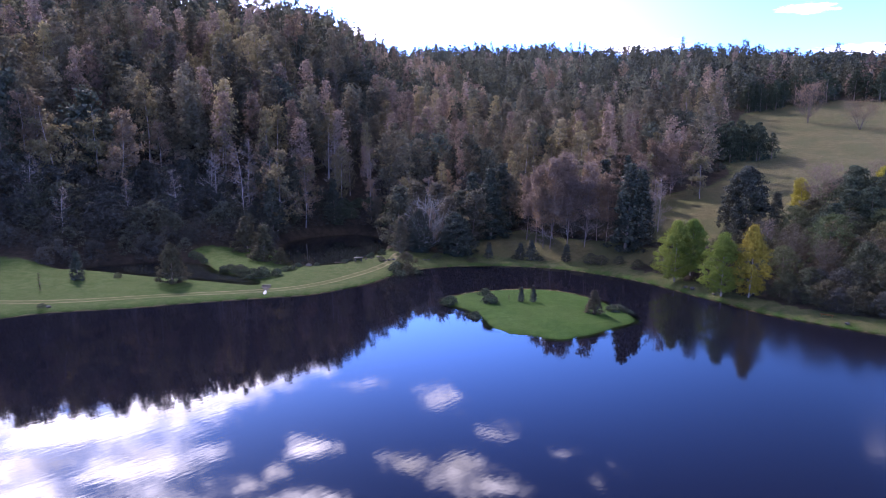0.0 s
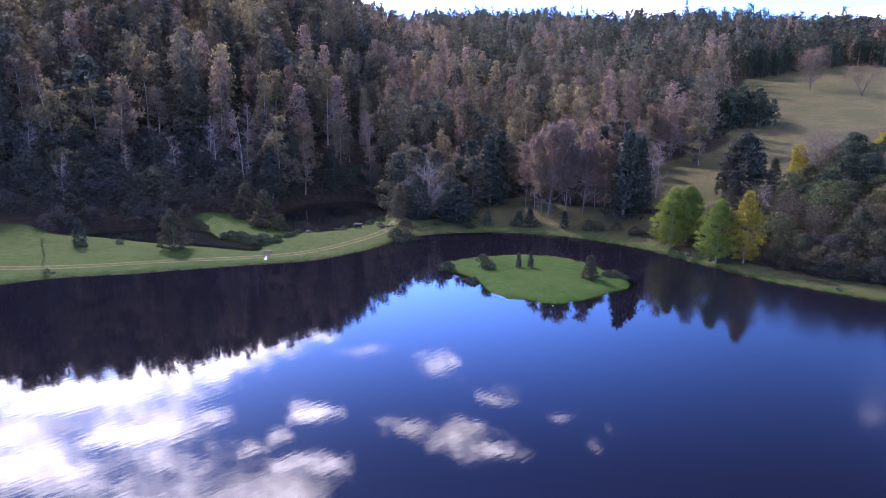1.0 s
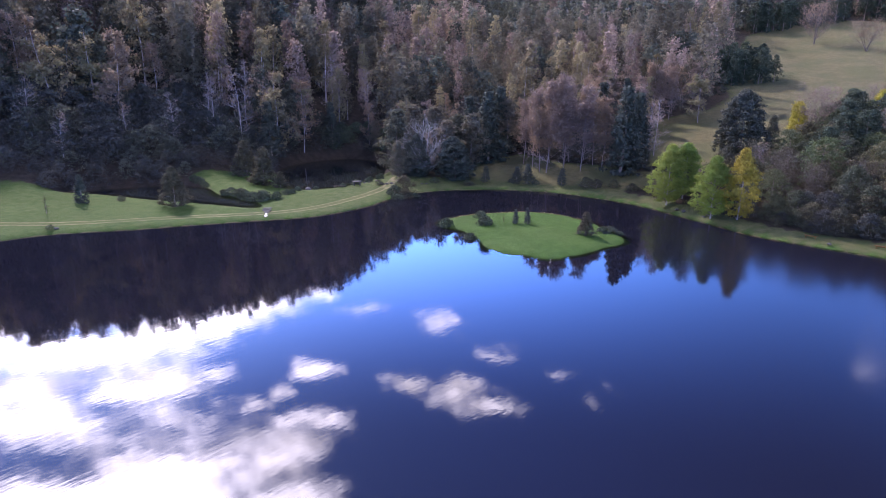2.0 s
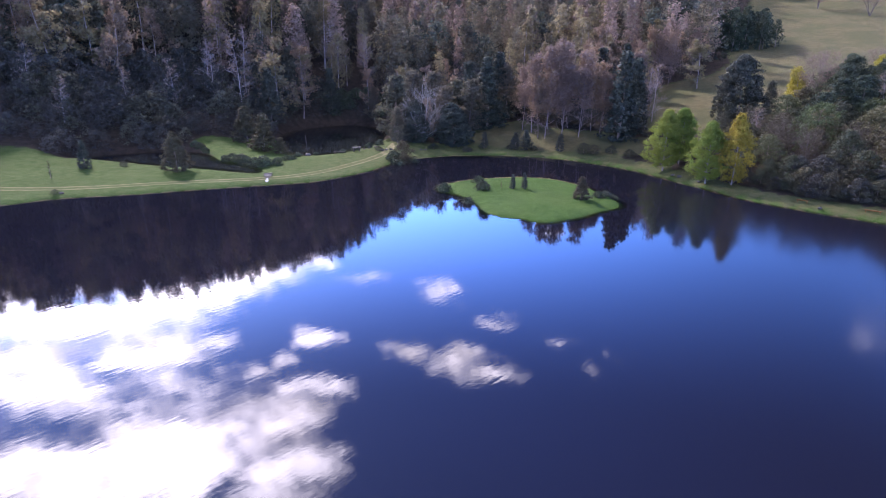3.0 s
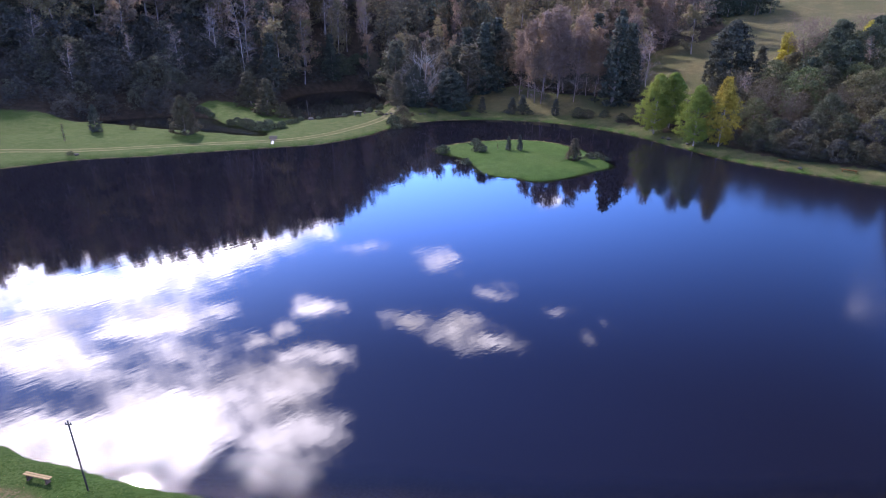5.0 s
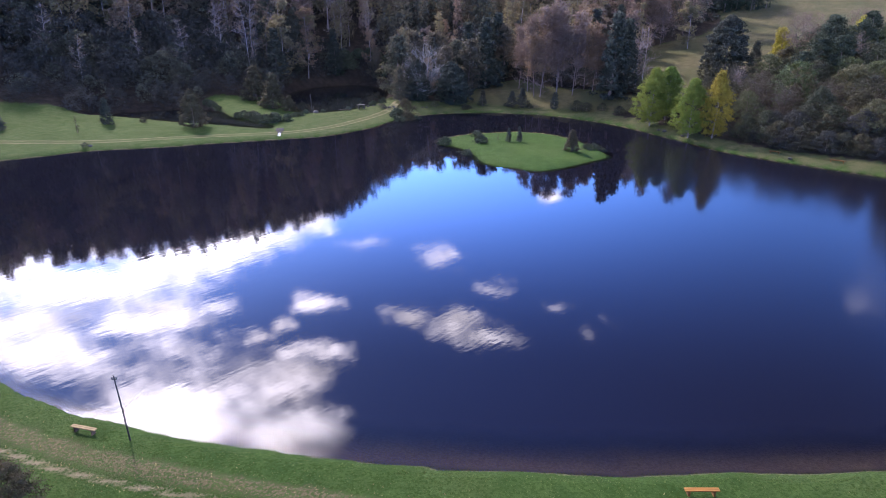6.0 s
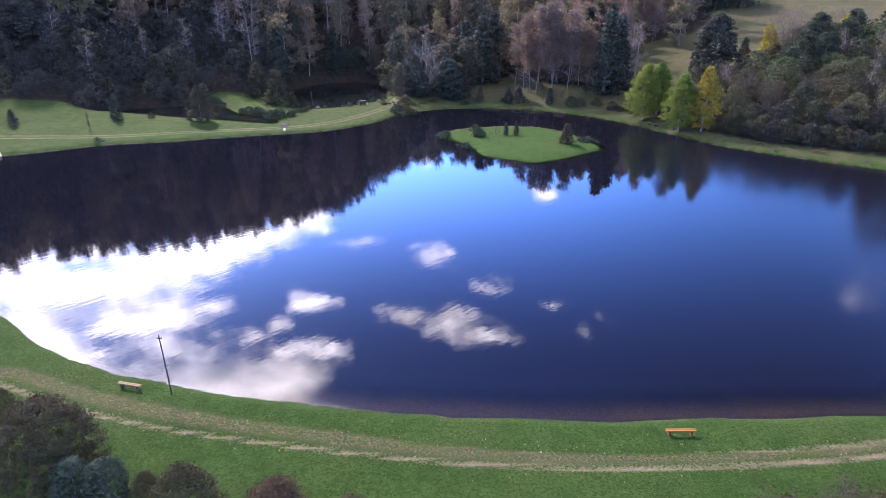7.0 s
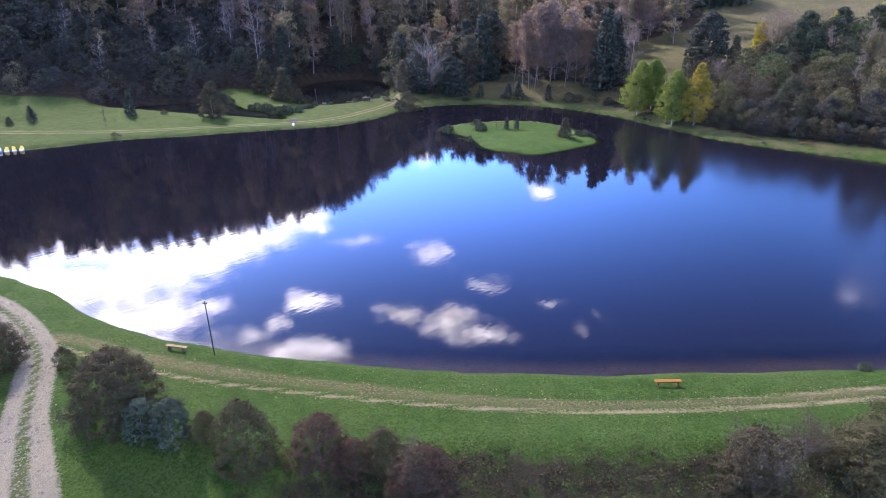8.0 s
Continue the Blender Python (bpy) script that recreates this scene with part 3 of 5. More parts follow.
def leaves(rng, at, size, stretch=1.6, single=False, hang=0.0, face=None, neat=0.5):
    """A flat diamond (or one triangle) for each place in at, facing outwards from the crown, more or less in order."""
    n = len(at)
    face = rng.normal(size=(n, 3)) if face is None else face * neat + rng.normal(size=(n, 3)) * 0.5
    face /= np.linalg.norm(face, axis=1)[:, None] + 1e-9
    a = rng.normal(size=(n, 3)) * (1, 1, 1 + hang)
    a -= (a * face).sum(1)[:, None] * face
    a /= np.linalg.norm(a, axis=1)[:, None] + 1e-9
    b = np.cross(a, face)
    s = (size * rng.uniform(0.6, 1.4, n))[:, None]
    a, b = a * s * stretch * 0.5, b * s * 0.5
    i = np.arange(n)[:, None]
    if single:
        V = np.stack([at - a, at + 0.6 * a + b, at + 0.6 * a - b], 1).reshape(-1, 3)
        return V, i * 3 + np.array([0, 1, 2])
    V = np.stack([at - a, at + b, at + a, at - b], 1).reshape(-1, 3)
    return V, np.concatenate([i * 4 + np.array([0, 1, 2]), i * 4 + np.array([0, 2, 3])])


def outline(kind, u):
    """Half width of a crown at the height u (0 at its foot, 1 at its top)."""
    u = np.clip(u, 0, 1)
    if kind == "cone":
        return (1 - u) ** 0.85 * np.clip(u / 0.08, 0.3, 1)
    if kind == "flame":
        return np.sin(math.pi * np.clip(u * 0.93 + 0.07, 0, 1) ** 0.75) ** 0.7
    if kind == "dome":
        return np.sqrt(np.clip(1 - (1.15 * u - 0.15) ** 2, 0, 1)) * np.clip(u / 0.12 + 0.55, 0, 1)
    if kind == "spire":
        return (1.02 - u) ** 0.62 * np.clip(u / 0.22 + 0.25, 0, 1)
    if kind == "tall":
        return np.sin(math.pi * (0.1 + 0.88 * u)) ** 0.75 * (1.15 - 0.45 * u)
    return np.sqrt(np.clip(1 - (2 * u - 1) ** 2, 0, 1))


def grow(seed, height, radius, foot, kind, clumps, per_clump, leaf, spread, limbs=10, trunk=0.02, bend=0.03, single=False, stretch=1.6, hollow=0.35,
         droop=0.0, tiers=0, lobe=1.0, hang=0.0, neat=0.5):
    """Arrays of one plant: ((trunk), (crown)). foot: height at which the crown begins, as a share of the whole."""
    rng = np.random.RandomState(seed)
    hs = np.linspace(0, 1, 7)
    lean = rng.normal(size=(2,)) * bend * height
    path = np.stack([lean[0] * hs ** 2 + 0.01 * height * np.sin(hs * 5 + seed), lean[1] * hs ** 2, hs * height * 0.94], 1)
    pieces = [tube(path, trunk * height * (1 - 0.85 * hs) * (1 + 0.5 * np.exp(-hs * 14)), 6)]
    z0 = foot * height
    u = rng.uniform(0, 1, clumps) ** 0.85
    if tiers:
        u = np.clip((np.floor(u * tiers) + 0.5 + 0.22 * rng.normal(size=clumps)) / tiers, 0, 0.99)
    angle = rng.uniform(0, 2 * math.pi, clumps)
    lobes = 1 + 0.22 * lobe * np.sin(angle * 2 + rng.uniform(0, 6) + 4 * u) + 0.14 * lobe * np.sin(angle * 5 + rng.uniform(0, 6) - 7 * u)
    share = hollow + (1 - hollow) * np.sqrt(rng.uniform(0, 1, clumps))
    rad = radius * outline(kind, u) * lobes * share * rng.uniform(0.8, 1.12, clumps)
    z = z0 + u * (height - z0)
    cx, cy = np.interp(z, path[:, 2], path[:, 0]), np.interp(z, path[:, 2], path[:, 1])
    mid = np.stack([cx + rad * np.cos(angle), cy + rad * np.sin(angle), z - droop * rad], 1)
    order = rng.permutation(clumps)[:limbs]
    for k in order:
        start = max(z[k] - rng.uniform(0.25, 0.6) * rad[k] - 0.02 * height, 0.05 * height)
        a = np.array([np.interp(start, path[:, 2], path[:, 0]), np.interp(start, path[:, 2], path[:, 1]), start])
        b = mid[k]
        m = 0.5 * (a + b) + rng.normal(size=3) * 0.06 * rad[k] + (0, 0, 0.08 * rad[k])
        thick = trunk * height * 0.34 * (1 - 0.5 * u[k])
        pieces.append(tube([a, m, b], [thick, thick * 0.6, thick * 0.2], 4))
    off = rng.normal(size=(clumps * per_clump, 3))
    at = np.repeat(mid, per_clump, 0) + off * np.array([spread, spread, spread * 0.62])
    at[:, 2] = np.maximum(at[:, 2], 0.03 * height)
    away = np.stack([np.cos(angle), np.sin(angle), 0.25 + 0.9 * u], 1)
    return join(pieces), leaves(rng, at, leaf, stretch, single, hang, 0.8 * np.repeat(away, per_clump, 0) + 0.55 * off, neat)


def grow_bare(seed, height, radius, foot=0.25, limbs=26, twigs=7, tips=3, trunk=0.016, few=0, leaf=0.2, stems=1, kind="tall", spread=0.25, single=False, leafed=0.0):
    """A leafless tree: limbs, branches and twigs."""
    rng = np.random.RandomState(seed)
    pieces, ends = [], []
    for stem in range(stems):
        hs = np.linspace(0, 1, 7)
        lean = rng.normal(size=2) * (0.04 if stems == 1 else 0.16) * height
        path = np.stack([lean[0] * hs ** 1.3 + 0.015 * height * np.sin(hs * 6 + seed), lean[1] * hs ** 1.3, hs * height * rng.uniform(0.85, 0.97)], 1)
        pieces.append(tube(path, trunk * height * (1 - 0.88 * hs) * (1 + 0.4 * np.exp(-hs * 12)), 5))
        for _ in range(limbs // stems):
            u = rng.uniform(foot, 0.95)
            k = u * 6
            a = np.array([np.interp(k, range(7), path[:, i]) for i in range(3)])
            v = (u - foot) / (1 - foot)
            reach = radius * (0.2 + 0.8 * outline(kind, v)) * rng.uniform(0.6, 1.1) * (1.1 - 0.35 * v)
            t = rng.uniform(0, 2 * math.pi)
            b = a + np.array([math.cos(t) * reach, math.sin(t) * reach, reach * (rng.uniform(0.2, 0.75) if kind == "spire" else rng.uniform(0.5, 1.1))])
            b[2] = min(b[2], height)
            m = 0.5 * (a + b) + rng.normal(size=3) * 0.05 * reach - (0, 0, 0.05 * reach)
            w = trunk * height * 0.32 * (1 - 0.55 * u)
            pieces.append(tube([a, m, b], [w, w * 0.65, w * 0.25], 4))
            for _ in range(twigs):
                s = rng.uniform(0.3, 1.0)
                c = a + (b - a) * s
                e = c + (rng.normal(size=3) * 0.5 + (b - a) / (reach + 1e-6) * 0.5 + (0, 0, 0.35)) * reach * 0.36
                pieces.append(tube([c, e], [w * 0.42, w * 0.16], 3))
                ends.append(e)
                for _ in range(tips):
                    g = c + (e - c) * rng.uniform(0.4, 1)
                    h = g + (rng.normal(size=3) + (0, 0, 0.4)) * reach * 0.14
                    pieces.append(tube([g, h], [w * 0.26, w * 0.12], 3))
                    ends.append(h)
    ends = np.array(ends)
    crown = None
    if few:
        ends = ends[ends[:, 2] > leafed * height]
        off = rng.normal(size=(few, 3))
        at = ends[rng.randint(0, len(ends), few)] + off * spread
        at[:, 2] = np.clip(at[:, 2], 0.02 * height, None)
        away = np.stack([at[:, 0] / radius, at[:, 1] / radius, 0.2 + 0.8 * at[:, 2] / height], 1)
        crown = leaves(rng, at, leaf, single=single, hang=1.0 if kind == "spire" else 0.0, face=0.8 * away + 0.5 * off)
    return join(pieces), crown


KINDS = {}      # kind of plant: list of (trunk mesh, bark, crown mesh)


def breed(kind, bark, foliage, arrays):
    KINDS[kind] = [(tri_mesh(kind + "_trunk", *t, bark, True), tri_mesh(kind + "_crown", *c, foliage) if c is not None else None) for t, c in arrays]


def plant(kind, name, x, y, scale, label, category, group="", turn=None, wide=1.0, sink=0.05, variant=None, z=None):
    """A tree or shrub as a thing: trunk and crown, standing on the ground."""
    rng = random.Random(round(x * 131 + y * 977 + scale * 71))
    trunk, crown = KINDS[kind][rng.randrange(len(KINDS[kind])) if variant is None else variant]
    base = new(name)
    base.empty_display_size = 0.3
    z = float(ground_height(np.array([x]), np.array([y]))[0]) if z is None else z
    angle = rng.uniform(0, 360) if turn is None else turn
    base.matrix_basis = pose(x, y, z - sink * scale, rng.uniform(-2, 2), rng.uniform(-2, 2), angle) @ Matrix.Diagonal((scale * wide, scale * wide, scale, 1))
    part("trunk", trunk, None, base)
    if crown:
        part("crown", crown, None, base)
    return tagged(base, label, category, group)


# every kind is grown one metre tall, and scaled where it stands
breed("autumn", PALE_BARK, HAZED_AUTUMN, [grow_bare(s, 1, 0.19, 0.16, 28, 4, 1, 0.0062, 2600, 0.017, kind="spire", spread=0.017, single=True) for s in (1, 2, 3, 4)])
breed("russet", PALE_BARK, HAZED_RUSSET, [grow_bare(s, 1, 0.20, 0.14, 30, 4, 1, 0.0062, 2300, 0.015, kind="spire", spread=0.018, single=True) for s in (4, 5, 6, 7)])
breed("bare", PALE_BARK, HAZED_RUSSET, [grow_bare(s, 1, 0.21, 0.16, 38, 8, 2, 0.0062, 420, 0.011, kind="spire", spread=0.015, single=True) for s in (7, 8, 9)])
breed("evergreen", BARK, HAZED_EVERGREEN, [grow(s, 1, 0.27, 0.08, "spire", 150, 28, 0.024, 0.030, 14, 0.014, single=True) for s in (10, 11, 12)])
breed("conifer", BARK, NEEDLE, [grow(s, 1, 0.22, 0.05, "cone", 190, 26, 0.022, 0.022, 20, 0.014, 0.01, droop=0.25, tiers=16, single=True) for s in (13, 14, 15)])
breed("poplar_green", PALE_BARK, POPLAR_GREEN, [grow(s, 1, 0.26, 0.13, "flame", 340, 56, 0.014, 0.026, 30, 0.010, 0.01, lobe=0.9, hang=0.8, single=True) for s in (16, 17)])
breed("poplar_yellow", PALE_BARK, POPLAR_YELLOW, [grow(s, 1, 0.25, 0.10, "flame", 300, 50, 0.014, 0.026, 30, 0.010, 0.01, lobe=0.9, hang=0.8, single=True) for s in (18, 19)])
breed("lime", PALE_BARK, LIME, [grow(s, 1, 0.40, 0.12, "spire", 170, 28, 0.026, 0.042, 20, 0.012) for s in (20, 21)])
breed("dark_dome", BARK, NEEDLE, [grow(s, 1, 0.38, 0.02, "flame", 520, 44, 0.022, 0.022, 12, 0.02, lobe=1.1, hang=1.0, single=True) for s in (22, 23)])
breed("shrub", BARK, FAR_SHRUB, [grow(s, 1, 0.60, 0.0, "flame", 220, 28, 0.030, 0.055, 16, 0.014, hollow=0.5, single=True) for s in (24, 25, 26)])
breed("grey_shrub", TWIG, GREYISH, [grow(s, 1, 0.52, 0.0, "flame", 210, 28, 0.028, 0.055, 40, 0.012, hollow=0.5, single=True) for s in (27, 28)])
breed("brown_shrub", WOOD_DARK, DULL, [grow(s, 1, 0.62, 0.0, "dome", 560, 76, 0.0145, 0.034, 24, 0.02, hollow=0.55, lobe=0.3, single=True, neat=1.0) for s in (29, 30)])
breed("red_shrub", TWIG, REDDISH, [grow(s, 1, 0.58, 0.0, "dome", 360, 66, 0.016, 0.036, 60, 0.012, hollow=0.6, lobe=0.5, single=True, neat=1.0) for s in (31, 32)])
breed("olive_shrub", WOOD_DARK, SHRUB, [grow(s, 1, 0.55, 0.0, "flame", 440, 56, 0.0155, 0.034, 30, 0.014, hollow=0.55, lobe=0.45, single=True, neat=1.0) for s in (33, 34)])
breed("blue_conifer", BARK, PINE, [grow(s, 1, 0.46, 0.0, "dome", 520, 44, 0.017, 0.020, 26, 0.02, 0.01, droop=-0.1, tiers=8, hollow=0.6, lobe=0.5, single=True, hang=1.0, neat=1.0) for s in (35, 36)])
breed("young_pine", BARK, FAR_PINE, [grow(s, 1, 0.34, 0.03, "spire", 160, 14, 0.027, 0.026, 14, 0.014, single=True, droop=-0.2, hang=1.2, lobe=1.3) for s in (37, 38)])
breed("small_conifer", BARK, NEEDLE, [grow(s, 1, 0.24, 0.02, "cone", 160, 26, 0.026, 0.026, 14, 0.018, 0.01, tiers=10) for s in (39, 40)])
breed("shaggy_conifer", BARK, GREYISH, [grow(s, 1, 0.50, 0.0, "cone", 260, 34, 0.024, 0.032, 20, 0.02, 0.01, droop=-0.25, tiers=8, hollow=0.45) for s in (41, 42)])
breed("twiggy", TWIG, BROWNISH, [grow_bare(s, 1, 0.42, 0.05, 60, 9, 4, 0.010, 2500, 0.015, stems=5, spread=0.05) for s in (43, 44)])
breed("broadleaf_plant", BARK, BROAD, [grow(s, 1, 0.85, 0.0, "dome", 110, 9, 0.12, 0.10, 14, 0.03, stretch=1.2, hollow=0.5) for s in (45, 46)])
breed("sparse_sapling", BARK, SHRUB, [grow(s, 1, 0.13, 0.1, "cone", 26, 8, 0.03, 0.03, 16, 0.012, 0.01) for s in (47, 48)])
breed("far_brown_shrub", BARK, DUSKY, [grow(s, 1, 0.60, 0.0, "flame", 230, 24, 0.028, 0.05, 30, 0.012, hollow=0.5, single=True) for s in (81, 82, 83)])
breed("far_olive_shrub", BARK, FAR_SHRUB, [grow(s, 1, 0.58, 0.0, "flame", 210, 24, 0.028, 0.05, 30, 0.012, hollow=0.5, single=True) for s in (84, 85, 86)])
breed("bushy_conifer", BARK, GREYISH, [grow(s, 1, 0.30, 0.0, "cone", 200, 30, 0.026, 0.032, 20, 0.018, 0.01, droop=-0.2, tiers=9, hollow=0.45, lobe=0.7) for s in (87, 88, 89)])

breed("birch", PINK_TWIG, HAZED_RUSSET, [grow_bare(s, 1, 0.16, 0.10, 56, 7, 1, 0.0048, 4200, 0.0105, kind="spire", spread=0.018, single=True, leafed=0.34) for s in (90, 91, 92, 93)])
breed("brush_tree", TWIG, HAZED_RUSSET, [grow_bare(s, 1, 0.40, 0.12, 60, 8, 3, 0.010, 2600, 0.014, stems=4, spread=0.03, single=True) for s in (94, 95)])
breed("grey_brush", ASH_TWIG, GREYISH, [grow_bare(s, 1, 0.36, 0.10, 60, 8, 3, 0.010, 500, 0.014, stems=4, spread=0.03, single=True) for s in (104,)])
breed("thorn", TWIG, GREYISH, [grow_bare(s, 1, 0.46, 0.05, 56, 8, 3, 0.010, 1300, 0.022, stems=5, spread=0.04, single=True) for s in (96, 97)])
breed("willow", TWIG, WILLOW, [grow(s, 1, 0.46, 0.0, "dome", 200, 26, 0.022, 0.045, 40, 0.012, hollow=0.5, single=True, hang=1.5, lobe=1.2, stretch=2.4) for s in (98, 99)])
breed("green_shrub", BARK, MOSS, [grow(s, 1, 0.55, 0.0, "dome", 200, 26, 0.026, 0.045, 16, 0.014, hollow=0.5, single=True, lobe=1.2) for s in (100, 101)])
breed("plume_pine", BARK, FAR_PINE, [grow(s, 1, 0.36, 0.03, "spire", 520, 15, 0.017, 0.017, 24, 0.014, single=True, droop=-0.2, hang=1.2, lobe=1.4, hollow=0.45) for s in (102, 103)])

# ---- placed trees and shrubs ----
POPLARS = "poplars on the lake bank"
plant("poplar_green", "poplar", 33.5, 90.4, 9.2, "yellow-green leafy poplar on the lake bank", "tree", POPLARS, variant=0)
plant("poplar_green", "poplar", 36.3, 91.6, 8.6, "yellow-green poplar behind another poplar", "tree", POPLARS, variant=1)
plant("poplar_green", "poplar", 36.7, 82.4, 8.7, "bright green leafy poplar on the lake bank", "tree", POPLARS, variant=0)
plant("poplar_yellow", "poplar", 39.4, 80.4, 9.7, "golden yellow autumn poplar on the lake bank", "tree", POPLARS, variant=0, wide=0.82)

plant("dark_dome", "evergreen_tree", 51.8, 108.5, 11.4, "dense dark evergreen tree below the meadow", "tree")
plant("evergreen", "evergreen_tree", 57.4, 109, 6.0, "small dark evergreen tree by the meadow", "tree")
plant("lime", "yellow_tree", 65.8, 116.4, 6.0, "yellow-green turning tree at the meadow's edge", "tree")
plant("lime", "yellow_tree", 80.4, 116.6, 6.4, "yellow-green turning tree at the meadow's edge", "tree")
plant("lime", "yellow_tree", 92.5, 118, 7.5, "yellow-green turning tree among dark shrubs", "tree")
plant("brush_tree", "bare_tree", 66.4, 110.4, 9.6, "leafless pinkish tree at the meadow's edge", "tree", variant=0)
plant("brush_tree", "bare_tree", 82, 118, 7.5, "leafless pinkish tree at the meadow's edge", "tree", variant=1)
plant("brush_tree", "meadow_tree", 116.7, 205, 13.5, "broad leafless brownish tree standing in the dry meadow", "tree", variant=1)
plant("brush_tree", "meadow_tree", 122.4, 188, 9.0, "small leafless brownish tree standing in the dry meadow", "tree", wide=1.15, variant=0)
plant("autumn", "autumn_tree", 53.4, 131.1, 12.6, "brown-green autumn tree at the meadow's edge", "tree", wide=1.25)
for x, y, h in ((49.4, 137.5, 13), (46, 141, 14), (51.5, 142, 12.5), (43, 137, 12), (56.5, 144, 12), (40, 131, 12), (47.6, 139, 12.5), (53.8, 143.2, 11.5)):
    plant("birch", "birch_tree", x, y, h, "pale-trunked pinkish autumn birch at the wood's edge", "tree", "birches by the meadow")
for x, y, h in ((19.3, 112, 19.5), (17, 115, 16.5), (22.2, 112.4, 15), (24.8, 110.2, 18), (27.4, 112, 14.5), (20.5, 117, 18), (24, 116, 17.5), (15.8, 118, 14), (26.4, 115, 16), (17.8, 112.6, 13.5), (22.8, 114, 18.6), (28.6, 109.6, 12.5)):
    plant("birch", "birch_tree", x, y, h, "tall russet birch with pale bare lower trunk", "tree", "birch grove above the lake")
plant("conifer", "conifer", 30.8, 106.2, 15.2, "tall dark conifer beside the birch grove", "tree", wide=1.15)
plant("conifer", "conifer", 33.4, 108, 13.4, "tall dark conifer beside the birch grove", "tree", wide=1.15)
plant("bare", "bare_tree", 36.4, 110, 13, "leafless pale tree below the meadow", "tree")
plant("bare", "bare_tree", 38.6, 113, 12, "leafless pale tree below the meadow", "tree")
for x, y, h in ((9.3, 121, 14.0), (6.3, 125, 12.6), (12, 127, 13.5), (3.2, 121, 10.0), (-0.5, 122.5, 11.4), (-5.5, 125, 11), (0.6, 117, 9.5), (5.6, 117.6, 10.5), (13.4, 126, 11), (-8.6, 119.6, 12)):
    plant("evergreen" if h < 12.5 else "conifer", "conifer", x, y, h, "dark green conifer at the head of the lake", "tree", "conifers at the lake head", wide=1.25)
plant("dark_dome", "evergreen_tree", 2.6, 111.6, 7.6, "rounded dense dark green tree on the far bank", "tree", wide=1.25)
plant("dark_dome", "evergreen_tree", -4.2, 113.4, 7.6, "dark green bushy tree under a bare one", "tree", wide=1.0)
plant("grey_brush", "bare_tree", -3.0, 112.8, 11.5, "pale grey leafless broad tree on the far bank", "tree", wide=0.95)
plant("evergreen", "evergreen_tree", -7.6, 111.6, 6.6, "small dark evergreen beside the pond", "tree")

# lawn and far bank
plant("small_conifer", "conifer", -52.2, 89.4, 4.3, "small dark pointed conifer on the lawn", "tree", "lawn conifers", wide=1.15)
plant("sparse_sapling", "sapling", -53, 82.2, 2.6, "thin sparse sapling on the lawn", "tree")
plant("small_conifer", "conifer", -64.5, 82.6, 2.6, "small dark conifer on the lawn", "tree", "lawn conifers", wide=1.5)
plant("small_conifer", "conifer", -66.2, 79.6, 1.4, "tiny dark conifer on the lawn", "tree", "lawn conifers", wide=2)
plant("shrub", "shrub", -69.4, 79.8, 2.0, "rounded light shrub on the lawn", "shrub")
plant("shaggy_conifer", "conifer", -38.3, 88.4, 5.9, "broad shaggy grey-green conifer on the lawn", "tree", wide=0.98)
plant("far_olive_shrub", "shrub", -47.6, 91.6, 0.9, "low dark shrub at the lawn's edge", "shrub", wide=1.3)
for x, y, h, w in ((-35.2, 113.0, 6.6, 1.35), (-30.3, 106, 6.4, 1.3), (-26.9, 103.9, 2.8, 1.6)):
    plant("bushy_conifer", "conifer", x, y, h, "bushy olive-green conifer on the grassy spit", "tree", "conifers on the spit", wide=w)
WATERSIDE = "broad-leaved plants by the water"
for x, y, h in ((-43.4, 108.8, 1.0), (-41.9, 107.4, 1.1), (-40.2, 105.4, 0.8), (-34.4, 98.2, 1.0), (-33.3, 98.0, 1.1), (-31.4, 96.9, 1.3), (-30.4, 95.9, 1.2), (-28.6, 94.3, 1.3),
                (-26.9, 93.4, 1.6), (-25, 94, 1.1), (-24.4, 97.5, 0.8), (-23.6, 98.2, 0.7)):
    plant("broadleaf_plant", "waterside_plant", x, y, h, "dark broad-leaved waterside plant by the backwater", "plant", WATERSIDE)
for k in range(34):
    rng = random.Random(900 + k)
    a = rng.uniform(0.0, 1.0)
    x, y = -25 + 17.5 * a + rng.uniform(-1.5, 1.5), 142.5 + 3 * math.sin(a * 3.1) - 7 * max(a - 0.55, 0) * 3 + rng.uniform(-0.5, 2.5)
    plant("broadleaf_plant", "waterside_plant", x, y, rng.uniform(1.2, 2.2), "dark broad-leaved plant at the pond's end", "plant", WATERSIDE)
for x, y, h in ((-6.6, 97.6, 2.2), (-5.4, 98.4, 2.8), (-4.2, 99.4, 2.4), (-3.2, 100.6, 1.7), (-7.4, 99.4, 2.0), (-5.8, 100.6, 3.2)):
    plant("grey_shrub" if h > 2.6 else "broadleaf_plant", "shrub", x, y, h * (1 if h > 2.6 else 0.75), "spreading dark shrub on the lake point", "shrub", "shrubs on the lake point", wide=1.0)
for x, y, h in ((8, 109.2, 3.0), (13.4, 108.4, 3.0), (15.2, 107.8, 3.6), (20.8, 105.9, 3.0)):
    plant("small_conifer", "conifer", x, y, h, "young dark conifer on the far bank", "tree", "young conifers on the far bank", wide=1.5)
for x, y, h in ((4.6, 106.9, 1.0), (5.3, 107.1, 0.8), (16.6, 107.2, 0.9), (12.3, 108.6, 0.7), (24.5, 103.5, 1.8), (26, 102.4, 1.6), (28.6, 101.6, 1.4), (31, 99, 1.3), (33, 97.6, 1.3), (-10.4, 106, 0.9), (-1, 108.5, 1.1)):
    plant("far_olive_shrub", "shrub", x, y, h, "low dark shrub on the far bank", "shrub", "low shrubs on the far bank", wide=1.3)
